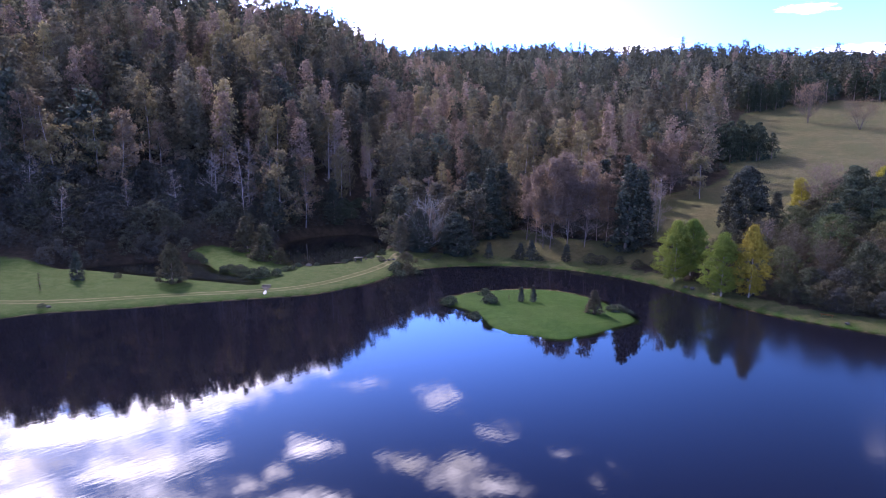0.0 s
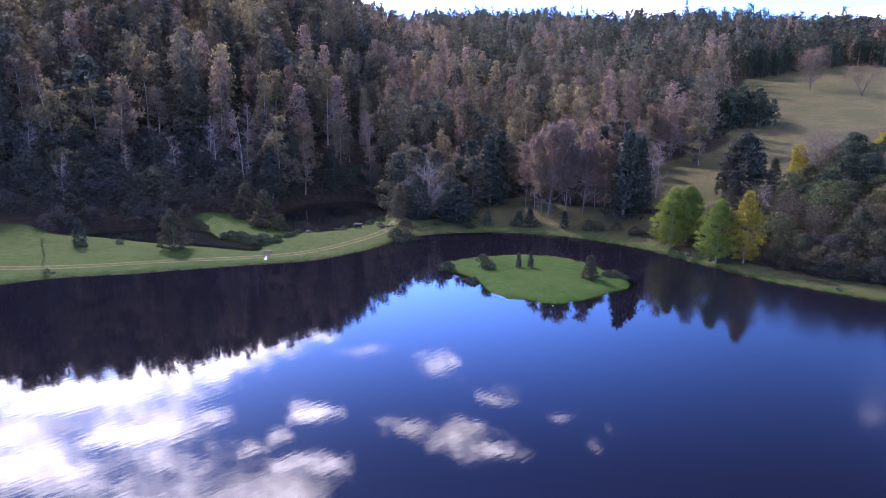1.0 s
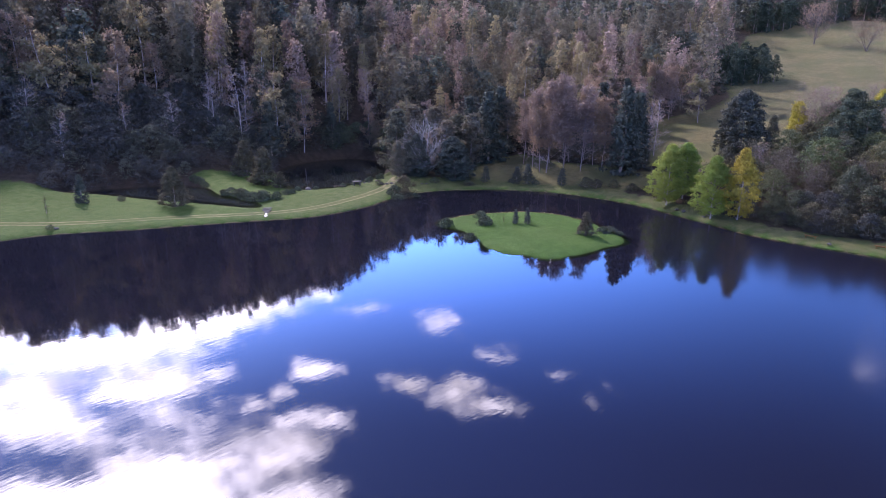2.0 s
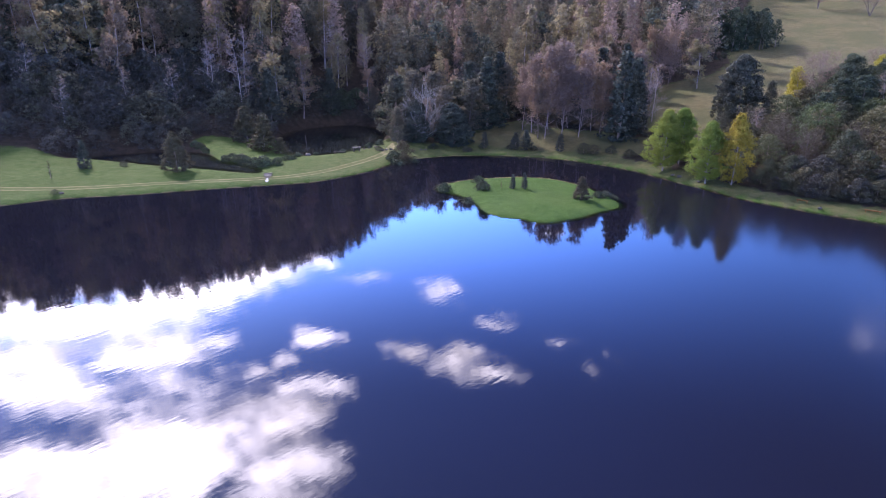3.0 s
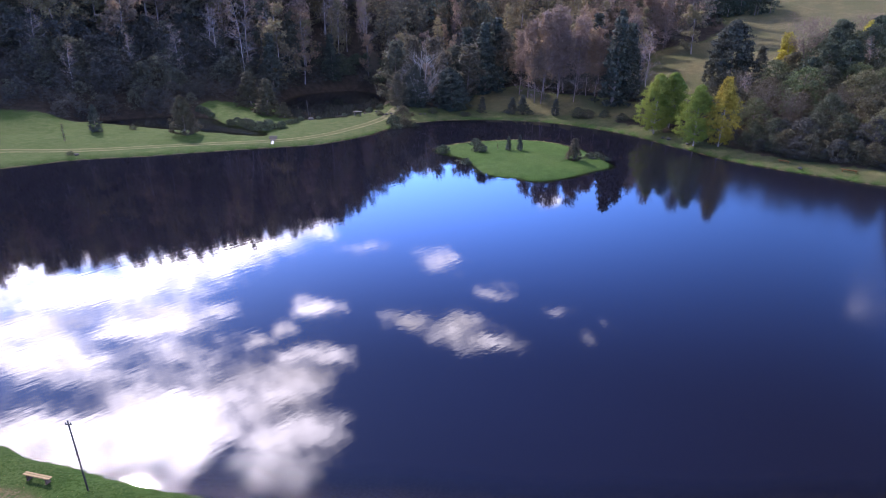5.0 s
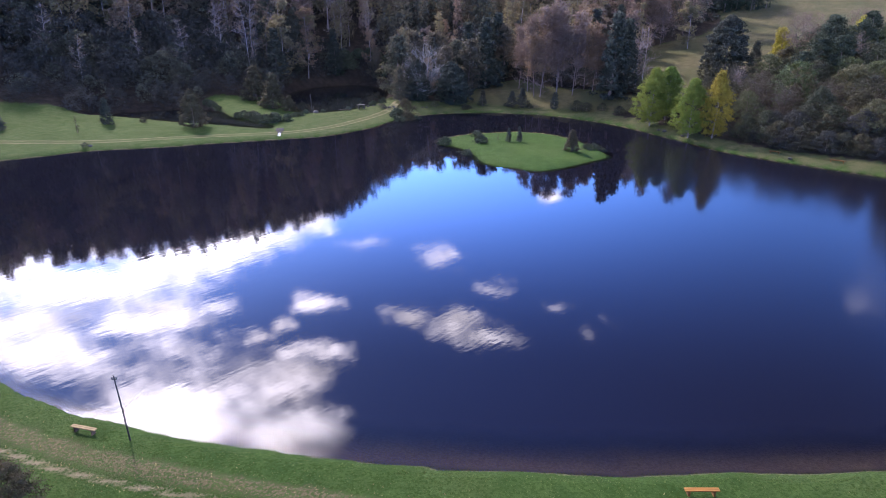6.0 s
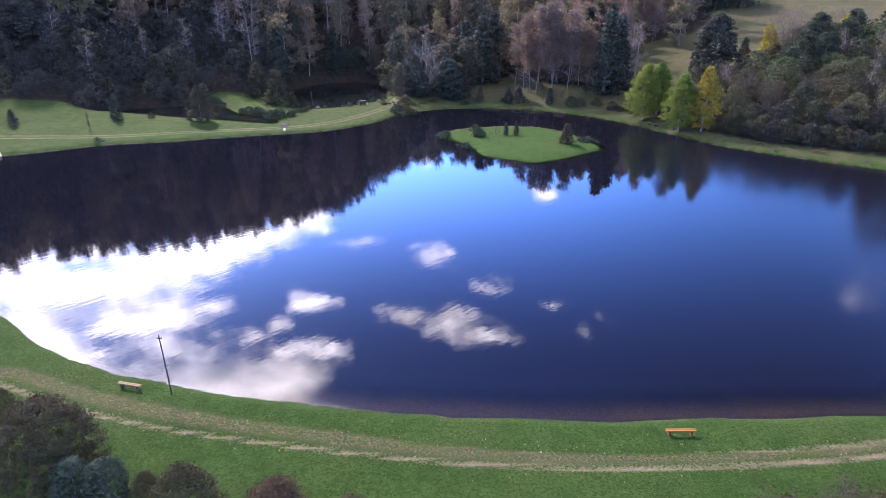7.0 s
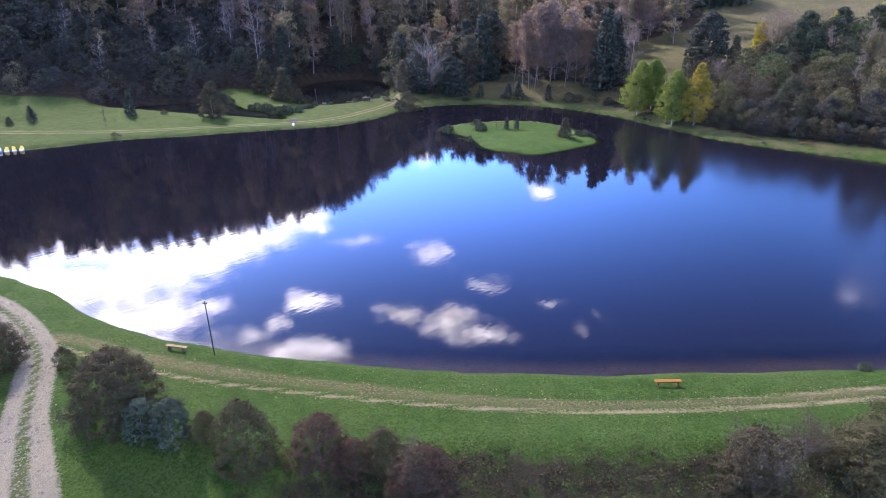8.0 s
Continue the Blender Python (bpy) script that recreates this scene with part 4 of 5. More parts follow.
for x, y, h in ((-14.6, 106.9, 0.8), (-16.4, 104.6, 0.7), (-12.6, 109.6, 0.9), (-20.6, 102.4, 0.6), (-23.4, 101, 0.7), (-10.9, 112, 1.0)):
    plant("broadleaf_plant", "waterside_plant", x, y, h, "low dark plant on the pond bank", "plant", WATERSIDE)
plant("far_olive_shrub", "shrub", -48.6, 75.6, 0.6, "low weed tuft on the lake edge", "shrub", wide=1.5)

# island
plant("small_conifer", "conifer", 9.8, 78.4, 2.0, "small dark pointed conifer on the island", "tree", "island conifers", wide=1.1)
plant("small_conifer", "conifer", 11.3, 78.0, 2.2, "small dark pointed conifer on the island", "tree", "island conifers", wide=1.0)
plant("sparse_sapling", "sapling", 8.4, 79, 1.1, "thin sapling on the island", "tree")
plant("bushy_conifer", "island_tree", 17.8, 73.4, 2.9, "bushy dark small tree on the island", "tree", wide=1.4)
for x, y, h, w in ((0.8, 79.0, 1.1, 1.0), (5.9, 78.5, 1.2, 0.95), (5.6, 82.6, 1.0, 1.0), (2.6, 74.6, 1.0, 1.0), (3.8, 73.4, 1.1, 1.0), (1.6, 75.8, 0.9, 1.0), (20.2, 75.0, 0.7, 1.2), (21.2, 75.2, 0.8, 1.2), (22.2, 74.6, 0.5, 1.4)):
    plant("broadleaf_plant", "island_shrub", x, y, h, "low dark leafy shrub on the green island", "shrub", "island shrubs", wide=w)

# right bank thicket
THICKET = "thicket on the lake bank"
random.seed(5)
for x, y, h, kind in ((45.6, 77.8, 3.8, "shrub"), (48.4, 75.6, 4.0, "far_brown_shrub"), (51.2, 73.2, 4.0, "grey_shrub"), (54.2, 70.8, 4.2, "far_brown_shrub"), (57.2, 68.2, 4.2, "far_olive_shrub"), (60.2, 65.4, 4.4, "grey_shrub"), (63.2, 62.2, 4.2, "far_olive_shrub"),
                      (65, 56.6, 4.2, "far_brown_shrub"), (43.5, 79.5, 4.2, "shrub"), (46.4, 77.4, 4.6, "far_brown_shrub"), (49.5, 75.4, 4.4, "far_olive_shrub"), (52.4, 73.6, 4.6, "far_olive_shrub"), (55.4, 71.2, 4.8, "shrub"),
                      (58.5, 68.2, 5.0, "far_brown_shrub"), (61.6, 65, 4.8, "far_olive_shrub"), (41.6, 83.4, 3.6, "far_brown_shrub"), (65, 61, 4.6, "far_olive_shrub"), (68, 57, 4.4, "far_brown_shrub"),
                      (45.2, 83.6, 5.2, "grey_shrub"), (49, 81, 5.4, "grey_shrub"), (53, 78.6, 5.2, "shrub"), (57, 76, 5.4, "grey_shrub"), (61, 72.6, 5.6, "shrub"), (65, 69, 5.6, "grey_shrub"),
                      (69.5, 65, 5.4, "shrub"), (44.6, 88.6, 5.6, "grey_shrub"), (48.4, 87.4, 6.2, "far_olive_shrub"), (52.6, 85, 6.0, "grey_shrub"), (56.4, 82.6, 6.2, "shrub"), (60.6, 80, 6.4, "far_olive_shrub"),
                      (65, 77, 6.6, "shrub"), (70, 73.4, 6.2, "grey_shrub"), (43.4, 95, 5.0, "shrub"), (47.4, 94, 5.8, "far_olive_shrub"), (51.6, 92.4, 6.4, "grey_shrub"), (56, 97, 5.0, "shrub"),
                      (70, 84, 6.6, "grey_shrub"), (75, 80, 6.8, "far_olive_shrub"), (80, 76, 7, "shrub"), (74, 68, 6, "far_olive_shrub"), (41.2, 89, 3.4, "far_olive_shrub"), (38.6, 94, 2.8, "far_olive_shrub"),
                      (37.6, 87.6, 2.0, "far_brown_shrub"), (40.6, 86.6, 2.6, "far_brown_shrub"), (60, 103, 5.0, "shrub"), (66, 103, 6.0, "far_olive_shrub"), (72, 104, 6.4, "grey_shrub"), (78, 104, 6.0, "shrub"),
                      (84, 102, 6.4, "far_olive_shrub"), (56.5, 101, 5.6, "green_shrub"), (61.5, 106, 5.4, "grey_shrub"), (64.4, 101.4, 5.8, "willow"), (68.6, 112, 5.4, "far_olive_shrub"), (72.4, 108.6, 5.6, "green_shrub"), (75.4, 112, 5.8, "shrub"), (79, 111.6, 5.6, "grey_shrub"), (60, 93, 5.8, "shrub"), (65, 93.6, 6, "green_shrub"), (70.4, 95, 6.2, "far_olive_shrub"), (75.4, 95, 6.4, "willow"), (56.6, 90.4, 5.6, "far_olive_shrub"), (62, 86.6, 6, "willow"), (67.4, 89, 6, "green_shrub"), (86, 110, 6, "grey_shrub"), (92, 104, 6.5, "shrub")):
    pick = random.uniform(0, 1)
    if h > 4.3 and pick < 0.34:
        kind = ("thorn", "willow", "green_shrub")[int(pick * 8.8)]
    label = {"thorn": "half-bare pale twiggy shrub in the bank thicket", "willow": "pale olive drooping shrub in the bank thicket", "green_shrub": "mid-green leafy shrub in the bank thicket",
             "grey_shrub": "grey-green tangled shrub in the bank thicket", "far_brown_shrub": "dusky dark shrub in the bank thicket"}.get(kind, "dull green dense shrub in the bank thicket")
    plant(kind, "shrub", x, y, h * random.uniform(0.68, 1.05), label, "shrub", THICKET, wide=random.uniform(0.8, 1.15))
SHORE = LAKE[18:25]
for k in range(19):
    rng = random.Random(700 + k)
    f = k / 18 * 5.2
    i = min(int(f), 5)
    (ax, ay), (bx, by) = SHORE[i], SHORE[i + 1]
    x, y = ax + (bx - ax) * (f - i), ay + (by - ay) * (f - i)
    run = math.hypot(bx - ax, by - ay)
    away = rng.uniform(3.9, 5.0)
    plant(("grey_shrub", "far_brown_shrub", "far_olive_shrub")[k % 3], "shrub", x - (by - ay) / run * away, y + (bx - ax) / run * away, rng.uniform(2.0, 3.4) if k > 4 else rng.uniform(1.2, 2.0),
          "low tangled shrub along the lake bank", "shrub", THICKET, wide=1.1)
for x, y, h in ((58.6, 96, 6.0), (62.5, 98, 7.2), (66.5, 103, 7.8), (70, 108, 7.8), (73.2, 113, 7.0), (77, 108, 7.6), (66, 97.5, 7.0), (82, 106, 7.6), (86, 101, 7.8), (71.5, 101, 7.4), (91, 110, 7.5)):
    plant("plume_pine", "pine_tree", x, y, h * 1.1, "broad dark blue-green pine above the thicket", "tree", "pines above the thicket", wide=1.4)
for x, y, h in ((70, 98.5, 8), (76.4, 99.6, 7.5), (66.4, 85.4, 7.0), (46.6, 91.4, 7.5), (83, 84, 8)):
    plant("bare", "bare_tree", x, y, h, "leafless pale tree in the thicket", "tree", "bare trees in the thicket", wide=1.2)

for x, y, h, kind, label in ((61.5, 69.5, 9.5, "willow", "tall pale olive drooping tree on the lake bank"), (66.5, 67, 11, "evergreen", "tall dark evergreen tree on the lake bank"), (70, 70, 11, "plume_pine", "dark pine on the lake bank"),
                             (54, 88, 7.0, "green_shrub", "bushy mid-green tree above the thicket"), (72.5, 77, 9.5, "willow", "tall pale olive drooping tree above the thicket")):
    plant(kind, "bank_tree", x, y, h, label, "tree", wide=0.85)

# pine clumps on the meadow
for k in range(26):
    rng = random.Random(300 + k)
    a = k / 25
    x, y = 68 + 15.5 * a + rng.uniform(-1, 1), 164 + rng.uniform(-2, 7) - 1.0 * a
    plant("young_pine", "pine_tree", x, y, rng.uniform(8.2, 11) * (1 - 0.45 * abs(a - 0.45) ** 1.3), "young blue-green pine in a dense plantation clump", "tree", "plantation pines")
for k in range(26):
    rng = random.Random(400 + k)
    a = k / 25
    plant("young_pine", "pine_tree", 110 + 34 * a + rng.uniform(-1.5, 1.5), 231 + 6 * a + rng.uniform(-2, 7), rng.uniform(8.5, 11), "young blue-green pine in a dense plantation clump", "tree", "plantation pines")
for k in range(12):
    rng = random.Random(500 + k)
    plant("young_pine", "pine_tree", 153 + 2.4 * k + rng.uniform(-1, 1), 233 + rng.uniform(-2, 8), rng.uniform(10, 12.5), "young blue-green pine in a dense plantation clump", "tree", "plantation pines")

# near bank
NEAR = "shrubs beside the near track"
plant("brown_shrub", "shrub", -16.9, 8.8, 3.75, "large dense round brown-leaved shrub beside the gravel road", "shrub", NEAR, wide=0.93, variant=0)
plant("blue_conifer", "conifer", -15.0, 7.3, 2.1, "dark blue-green bushy conifer against the large shrub", "tree", NEAR, wide=0.85)
plant("blue_conifer", "conifer", -13.5, 7.0, 2.3, "silvery blue-green young conifer beside the track", "tree", NEAR, wide=0.85)
plant("olive_shrub", "shrub", -11.9, 7.0, 1.6, "small dark olive shrub beside the track", "shrub", NEAR, wide=0.85)
plant("olive_shrub", "shrub", -9.7, 5.6, 3.6, "tall olive-brown shrub beside the track", "shrub", NEAR, wide=0.78)
plant("red_shrub", "shrub", -6.5, 5.8, 2.5, "red-brown autumn shrub on the dam slope", "shrub", NEAR, wide=1.0, variant=0)
plant("red_shrub", "shrub", -4.9, 5.4, 1.7, "red-brown autumn shrub on the dam slope", "shrub", NEAR, wide=1.0, variant=1)
plant("olive_shrub", "shrub", -3.7, 5.7, 1.9, "small olive shrub on the dam slope", "shrub", NEAR, wide=1.0)
plant("red_shrub", "shrub", -1.9, 4.4, 2.4, "grey-red twiggy shrub on the dam slope", "shrub", NEAR, wide=1.05, variant=1)
plant("twiggy", "twiggy_shrub", -2.4, 4.4, 2.6, "leafless tangled twiggy shrub on the dam slope", "shrub", NEAR, variant=0)
plant("twiggy", "twiggy_shrub", 12.6, 4.4, 3.6, "grey leafless twiggy shrub on the dam slope", "shrub", NEAR, variant=1)
plant("brown_shrub", "shrub", 12.4, 4.5, 3.1, "grey-brown dense shrub on the dam slope", "shrub", NEAR, wide=0.8)
plant("twiggy", "twiggy_shrub", 15.4, 5.7, 2.3, "small leafless twiggy shrub on the dam slope", "shrub", NEAR, variant=0)
plant("olive_shrub", "shrub", 17.8, 4.9, 2.9, "spreading olive-brown shrub on the dam slope", "shrub", NEAR, wide=1.2)
plant("olive_shrub", "shrub", 20.6, 6.0, 3.2, "spreading olive-brown shrub on the dam slope", "shrub", NEAR, wide=1.2)
plant("brown_shrub", "shrub", -25.9, 13.3, 3.3, "dark rounded shrub beyond the gravel road", "shrub", NEAR, wide=0.9, variant=1)
plant("olive_shrub", "shrub", -21.9, 13.4, 1.3, "small dark shrub at the road's edge", "shrub", NEAR, wide=0.85)
plant("broadleaf_plant", "waterside_plant", 22.9, 12.9, 0.5, "pale-tipped leafy plant on the lake edge", "plant", wide=1.0)


# ---- benches, pole, boats and small things ----
def box(bm, size, at, turn=None, bevel=0.01):
    m = Matrix.Translation(at) @ (turn or Matrix()) @ Matrix.Diagonal((*size, 1))
    made = bmesh.ops.create_cube(bm, size=1, matrix=m)["verts"]
    edges = list({e for v in made for e in v.link_edges})
    bmesh.ops.bevel(bm, geom=edges, offset=bevel, segments=1, affect="EDGES")
    return bm


def level_at(x, y):
    return float(ground_height(np.array([x]), np.array([y]))[0])


def bench(x, y, turn, mat, label, length=1.45, group="lakeside benches", legs=WOOD_RED):
    ob = new("bench")
    ob.matrix_basis = pose(x, y, level_at(x, y) - 0.03, 0, 0, turn)
    for k in (-1, 1):
        part("seat_plank", box(bmesh.new(), (length, 0.10, 0.045), (0, 0.055 * k, 0.31)), mat, ob)
    for k in (-1, 1):
        leg = part("leg", box(bmesh.new(), (0.08, 0.20, 0.29), (k * (length / 2 - 0.2), 0, 0.14)), legs, ob)
        part("foot", box(bmesh.new(), (0.10, 0.26, 0.05), (k * (length / 2 - 0.2), 0, 0.03)), legs, leg)
    part("stretcher", box(bmesh.new(), (length - 0.5, 0.05, 0.09), (0, 0, 0.24)), legs, ob)
    return tagged(ob, label, "bench", group)


bench(11.15, 11.35, 0, WOOD_ORANGE, "orange varnished wooden plank bench on the grass bank")
bench(-16.5, 15.3, -14, WOOD_PALE, "pale weathered wooden plank bench on the grass bank", 1.35, legs=WOOD_DARK)
bench(44.3, 71.9, -42, WOOD_RED, "dark orange wooden plank bench on the far bank")
bench(49.6, 66.9, -40, WOOD_RED, "dark orange wooden plank bench on the far bank", 1.8)
bench(-17.0, 103.9, 10, WOOD_DARK, "dark wooden plank bench beside the pond", 2.0, legs=WOOD_DARK)


def pole(x, y):
    ob = new("pole")
    ob.matrix_basis = pose(x, y, level_at(x, y) - 0.2, 0, -1.5, 0)
    bm = bmesh.new()
    bmesh.ops.create_cone(bm, cap_ends=True, segments=10, radius1=0.038, radius2=0.028, depth=3.75, matrix=Matrix.Translation((0, 0, 1.875)))
    part("post", bm, DARK_POLE, ob)
    part("crossbar", box(bmesh.new(), (0.26, 0.04, 0.05), (0, 0, 3.55)), DARK_POLE, ob)
    for k in (-1, 1):
        bm = bmesh.new()
        bmesh.ops.create_cone(bm, cap_ends=True, segments=8, radius1=0.025, radius2=0.02, depth=0.08, matrix=Matrix.Translation((0.10 * k, 0, 3.61)))
        part("insulator", bm, ROCK, ob, "grey porcelain insulator")
    return tagged(ob, "slim dark wooden pole with small crossbar on the bank", "pole")


pole(-14.1, 14.75)


def pedal_boat(x, y, turn, shell, trim, label):
    ob = new("pedal_boat")
    ob.matrix_basis = pose(x, y, max(level_at(x, y), 0.0) - 0.02, 0, 0, turn) @ Matrix.Diagonal((0.5, 0.5, 0.5, 1))
    bm = bmesh.new()
    bmesh.ops.create_uvsphere(bm, u_segments=14, v_segments=8, radius=1, matrix=Matrix.Translation((0, 0, 0.18)) @ Matrix.Diagonal((0.55, 1.0, 0.36, 1)))
    for v in bm.verts:
        v.co.z = min(v.co.z, 0.34) + 0.10 * abs(v.co.y) ** 2
    part("hull", bm, trim, ob)
    bm = bmesh.new()
    bmesh.ops.create_uvsphere(bm, u_segments=14, v_segments=10, radius=1, matrix=Matrix.Translation((0, 0.32, 0.72)) @ Matrix.Diagonal((0.46, 0.42, 0.52, 1)))
    for v in bm.verts:
        if v.co.y < 0.3:
            v.co.y = 0.3 + (v.co.y - 0.3) * 0.35
    part("cowling", bm, shell, ob)
    part("seat", box(bmesh.new(), (0.8, 0.35, 0.12), (0, -0.25, 0.42), bevel=0.03), shell, ob)
    part("backrest", box(bmesh.new(), (0.8, 0.08, 0.42), (0, -0.46, 0.62), bevel=0.03), shell, ob)
    return tagged(ob, label, "boat", "pedal boats at the shore")


pedal_boat(-60.0, 67.0, 20, HULL_WHITE, HULL_BLUE, "white and blue pedal boat moored at the lawn")
pedal_boat(-59.25, 67.35, 15, HULL_YELLOW, HULL_WHITE, "yellow pedal boat moored at the lawn")
pedal_boat(-58.5, 67.75, 35, HULL_YELLOW, HULL_WHITE, "yellow pedal boat moored at the lawn")
pedal_boat(-57.7, 68.1, 10, HULL_YELLOW, HULL_WHITE, "yellow pedal boat moored at the lawn")


def rock(x, y, size, seed, name="stone", label="small grey-brown stone on the bank", group="stones on the bank", flat=0.6, mat=None):
    rng = np.random.RandomState(seed)
    bm = bmesh.new()
    bmesh.ops.create_icosphere(bm, subdivisions=2, radius=0.5)
    f = rng.normal(size=(5, 3)) * 2.2
    for v in bm.verts:
        k = 1 + 0.10 * sum(math.sin(float(np.dot(w, v.co)) * 2.0 + i) for i, w in enumerate(f))
        v.co = Vector((v.co.x * k * rng.uniform(0.97, 1.03), v.co.y * k, v.co.z * k * flat))
    me = bpy.data.meshes.new(name)
    bm.to_mesh(me)
    bm.free()
    me.materials.append(mat or ROCK)
    ob = new(name, me)
    ob.matrix_basis = pose(x, y, level_at(x, y) + 0.1 * size, 0, 0, rng.uniform(0, 360)) @ Matrix.Diagonal((size, size, size, 1))
    return tagged(ob, label, "stone", group)


for k, (x, y, s) in enumerate(((-9.9, 106.4, 0.7), (-9.2, 106.8, 0.6), (-8.5, 107.2, 0.6), (-13.2, 107.7, 0.6), (-12.4, 108.4, 0.5), (-11.4, 109.4, 0.6), (-3.2, 107.6, 0.5), (-2.4, 107.8, 0.5),
                               (-21.9, 102.2, 0.9), (20.6, 74.8, 0.5), (-47.9, 75.8, 0.6), (45.2, 69.6, 0.5), (53.2, 63.0, 0.4), (36.2, 83.2, 0.5), (34.6, 86.4, 0.7), (34.1, 87.6, 0.6))):
    rock(x, y, s, 70 + k)


def spillway(x, y):
    """Stone steps that let the backwater down to the lake, with white water on them."""
    ob = new("spillway")
    ob.matrix_basis = pose(x, y, 0, 0, 0, 12)
    part("channel", box(bmesh.new(), (0.8, 3.6, 0.3), (0, 2.6, 0.32), bevel=0.05), ROCK, ob)
    for k in range(3):
        part("slab", box(bmesh.new(), (1.2, 0.36, 0.08), (0, 1.6 + 0.8 * k, 0.60), bevel=0.02), DARK_POLE, ob, "dark wooden crossing plank")
    bm = bmesh.new()
    n = 8
    rows = []
    for j in range(n):
        t = j / (n - 1)
        w = 0.10 + 0.16 * t ** 3
        rows.append([bm.verts.new((w * (i / 5 - 0.5) * 2 + 0.10 * math.sin(7 * i + 2 * j), 0.7 - 2.0 * t + 0.12 * math.sin(3 * i + j), max(level_at(x, y + 0.7 - 2.0 * t), 0) + 0.06 + 0.03 * math.sin(5 * i + 3 * j))) for i in range(6)])
    for j in range(n - 1):
        for i in range(5):
            bm.faces.new((rows[j][i], rows[j][i + 1], rows[j + 1][i + 1], rows[j + 1][i]))
    part("white_water", bm, FOAM, ob, "foaming white water running down")
    return tagged(ob, "small stone spillway with white water under planks", "spillway")


spillway(-24.0, 84.3)


def crate(x, y):
    ob = new("picnic_table")
    ob.matrix_basis = pose(x, y, level_at(x, y), 0, 0, 20)
    part("tabletop", box(bmesh.new(), (1.5, 0.8, 0.07), (0, 0, 0.75)), DARK_POLE, ob)
    for k in (-1, 1):
        part("leg", box(bmesh.new(), (0.1, 0.6, 0.72), (0.5 * k, 0, 0.36)), DARK_POLE, ob)
    return tagged(ob, "dark wooden table beside the pond", "table")


crate(-14.2, 105.4)


# ---- grass tufts and scrub of the near bank ----
def tufts(name, n, x0, x1, y0, y1, size, mat, label, seed, keep):
    rng = np.random.RandomState(seed)
    x, y = rng.uniform(x0, x1, n), rng.uniform(y0, y1, n)
    ok = keep(x, y, rng)
    x, y = x[ok], y[ok]
    z = ground_height(x, y)
    at = np.stack([x, y, z], 1)
    n = len(at)
    a = rng.uniform(0, 6.28, n)
    s = size * rng.uniform(0.5, 1.5, n)
    side = np.stack([np.cos(a), np.sin(a), 0 * a], 1) * (s * 0.42)[:, None]
    tip = np.stack([rng.normal(size=n) * 0.5, rng.normal(size=n) * 0.5, 0.55 + 0 * a], 1) * s[:, None]
    V = np.stack([at - side - (0, 0, 0.02), at + side - (0, 0, 0.02), at + tip], 1).reshape(-1, 3)
    F = np.arange(n)[:, None] * 3 + np.array([0, 1, 2])
    return tagged(new(name, tri_mesh(name, V, F, mat)), label, "grass", kind="stuff")


def on_lawn(x, y, rng):
    road, _ = to_segments(ROAD_S, False, x, y)
    near, _ = to_segments(NEAR_S, False, x, y)
    patchy = ripple(x, y, 3, 21) + 0.5 * ripple(x, y, 0.9, 22)
    return (signed(LAKE_S, x, y) > 0.35) & (road > 1.5) & (np.abs(near - np.interp(x, [-12, 5], [0.72, 0.44])) > 0.25) & (patchy > rng.uniform(-1, 0.8, len(x)))


GRASS_BLADE = leafy("grass_blades", (0.050, 0.088, 0.020), (0.090, 0.138, 0.034), (0.098, 0.130, 0.040), 0.3, 0.1)
RANK = leafy("rank_weed_leaves", (0.034, 0.050, 0.016), (0.066, 0.086, 0.028), (0.062, 0.066, 0.026), 0.2, 0.06)
STRAW = leafy("straw_blades", (0.16, 0.13, 0.06), (0.30, 0.25, 0.12), (0.13, 0.14, 0.05), 0.3)
tufts("grass", 160000, -36, 27, -2, 24, 0.065, GRASS_BLADE, "short green grass tufts of the near bank", 31, on_lawn)
tufts("dry_grass", 6000, -24, 27, 8, 17, 0.08, STRAW, "dry straw-coloured grass along the track", 32,
      lambda x, y, rng: (to_segments(NEAR_S, False, x, y)[0] < 1.1 + 0.4 * rng.normal(size=len(x))) & (signed(LAKE_S, x, y) > 0.6))



def gravel(n, seed):
    """Loose stones on the gravel road."""
    rng = np.random.RandomState(seed)
    seg = rng.randint(8, len(ROAD_S) - 6, n)
    f = rng.uniform(0, 1, n)[:, None]
    mid = ROAD_S[seg] * (1 - f) + ROAD_S[seg + 1] * f
    away = np.clip(rng.normal(size=(n, 2)) * 0.6, -1.0, 1.0)
    x, y = (mid + away).T
    z = ground_height(x, y) - 0.03
    unit = np.array([(1, 0, 0), (-1, 0, 0), (0, 1, 0), (0, -1, 0), (0, 0, 0.8), (0, 0, -0.8)], float)
    faces = np.array([(0, 2, 4), (2, 1, 4), (1, 3, 4), (3, 0, 4), (2, 0, 5), (1, 2, 5), (3, 1, 5), (0, 3, 5)])
    size = 0.02 + 0.08 * rng.uniform(0, 1, n) ** 6
    V = unit[None] * rng.uniform(0.6, 1.4, (n, 6, 1)) * size[:, None, None]
    a = rng.uniform(0, 6.28, n)
    c, s = np.cos(a)[:, None], np.sin(a)[:, None]
    V = np.stack([V[..., 0] * c - V[..., 1] * s, V[..., 0] * s + V[..., 1] * c, V[..., 2]], -1) + np.stack([x, y, z], 1)[:, None]
    F = np.arange(n)[:, None, None] * 6 + faces[None]
    return tagged(new("gravel", tri_mesh("gravel", V.reshape(-1, 3), F.reshape(-1, 3), STONE)), "loose pale stones on the gravel road", "gravel", kind="stuff")


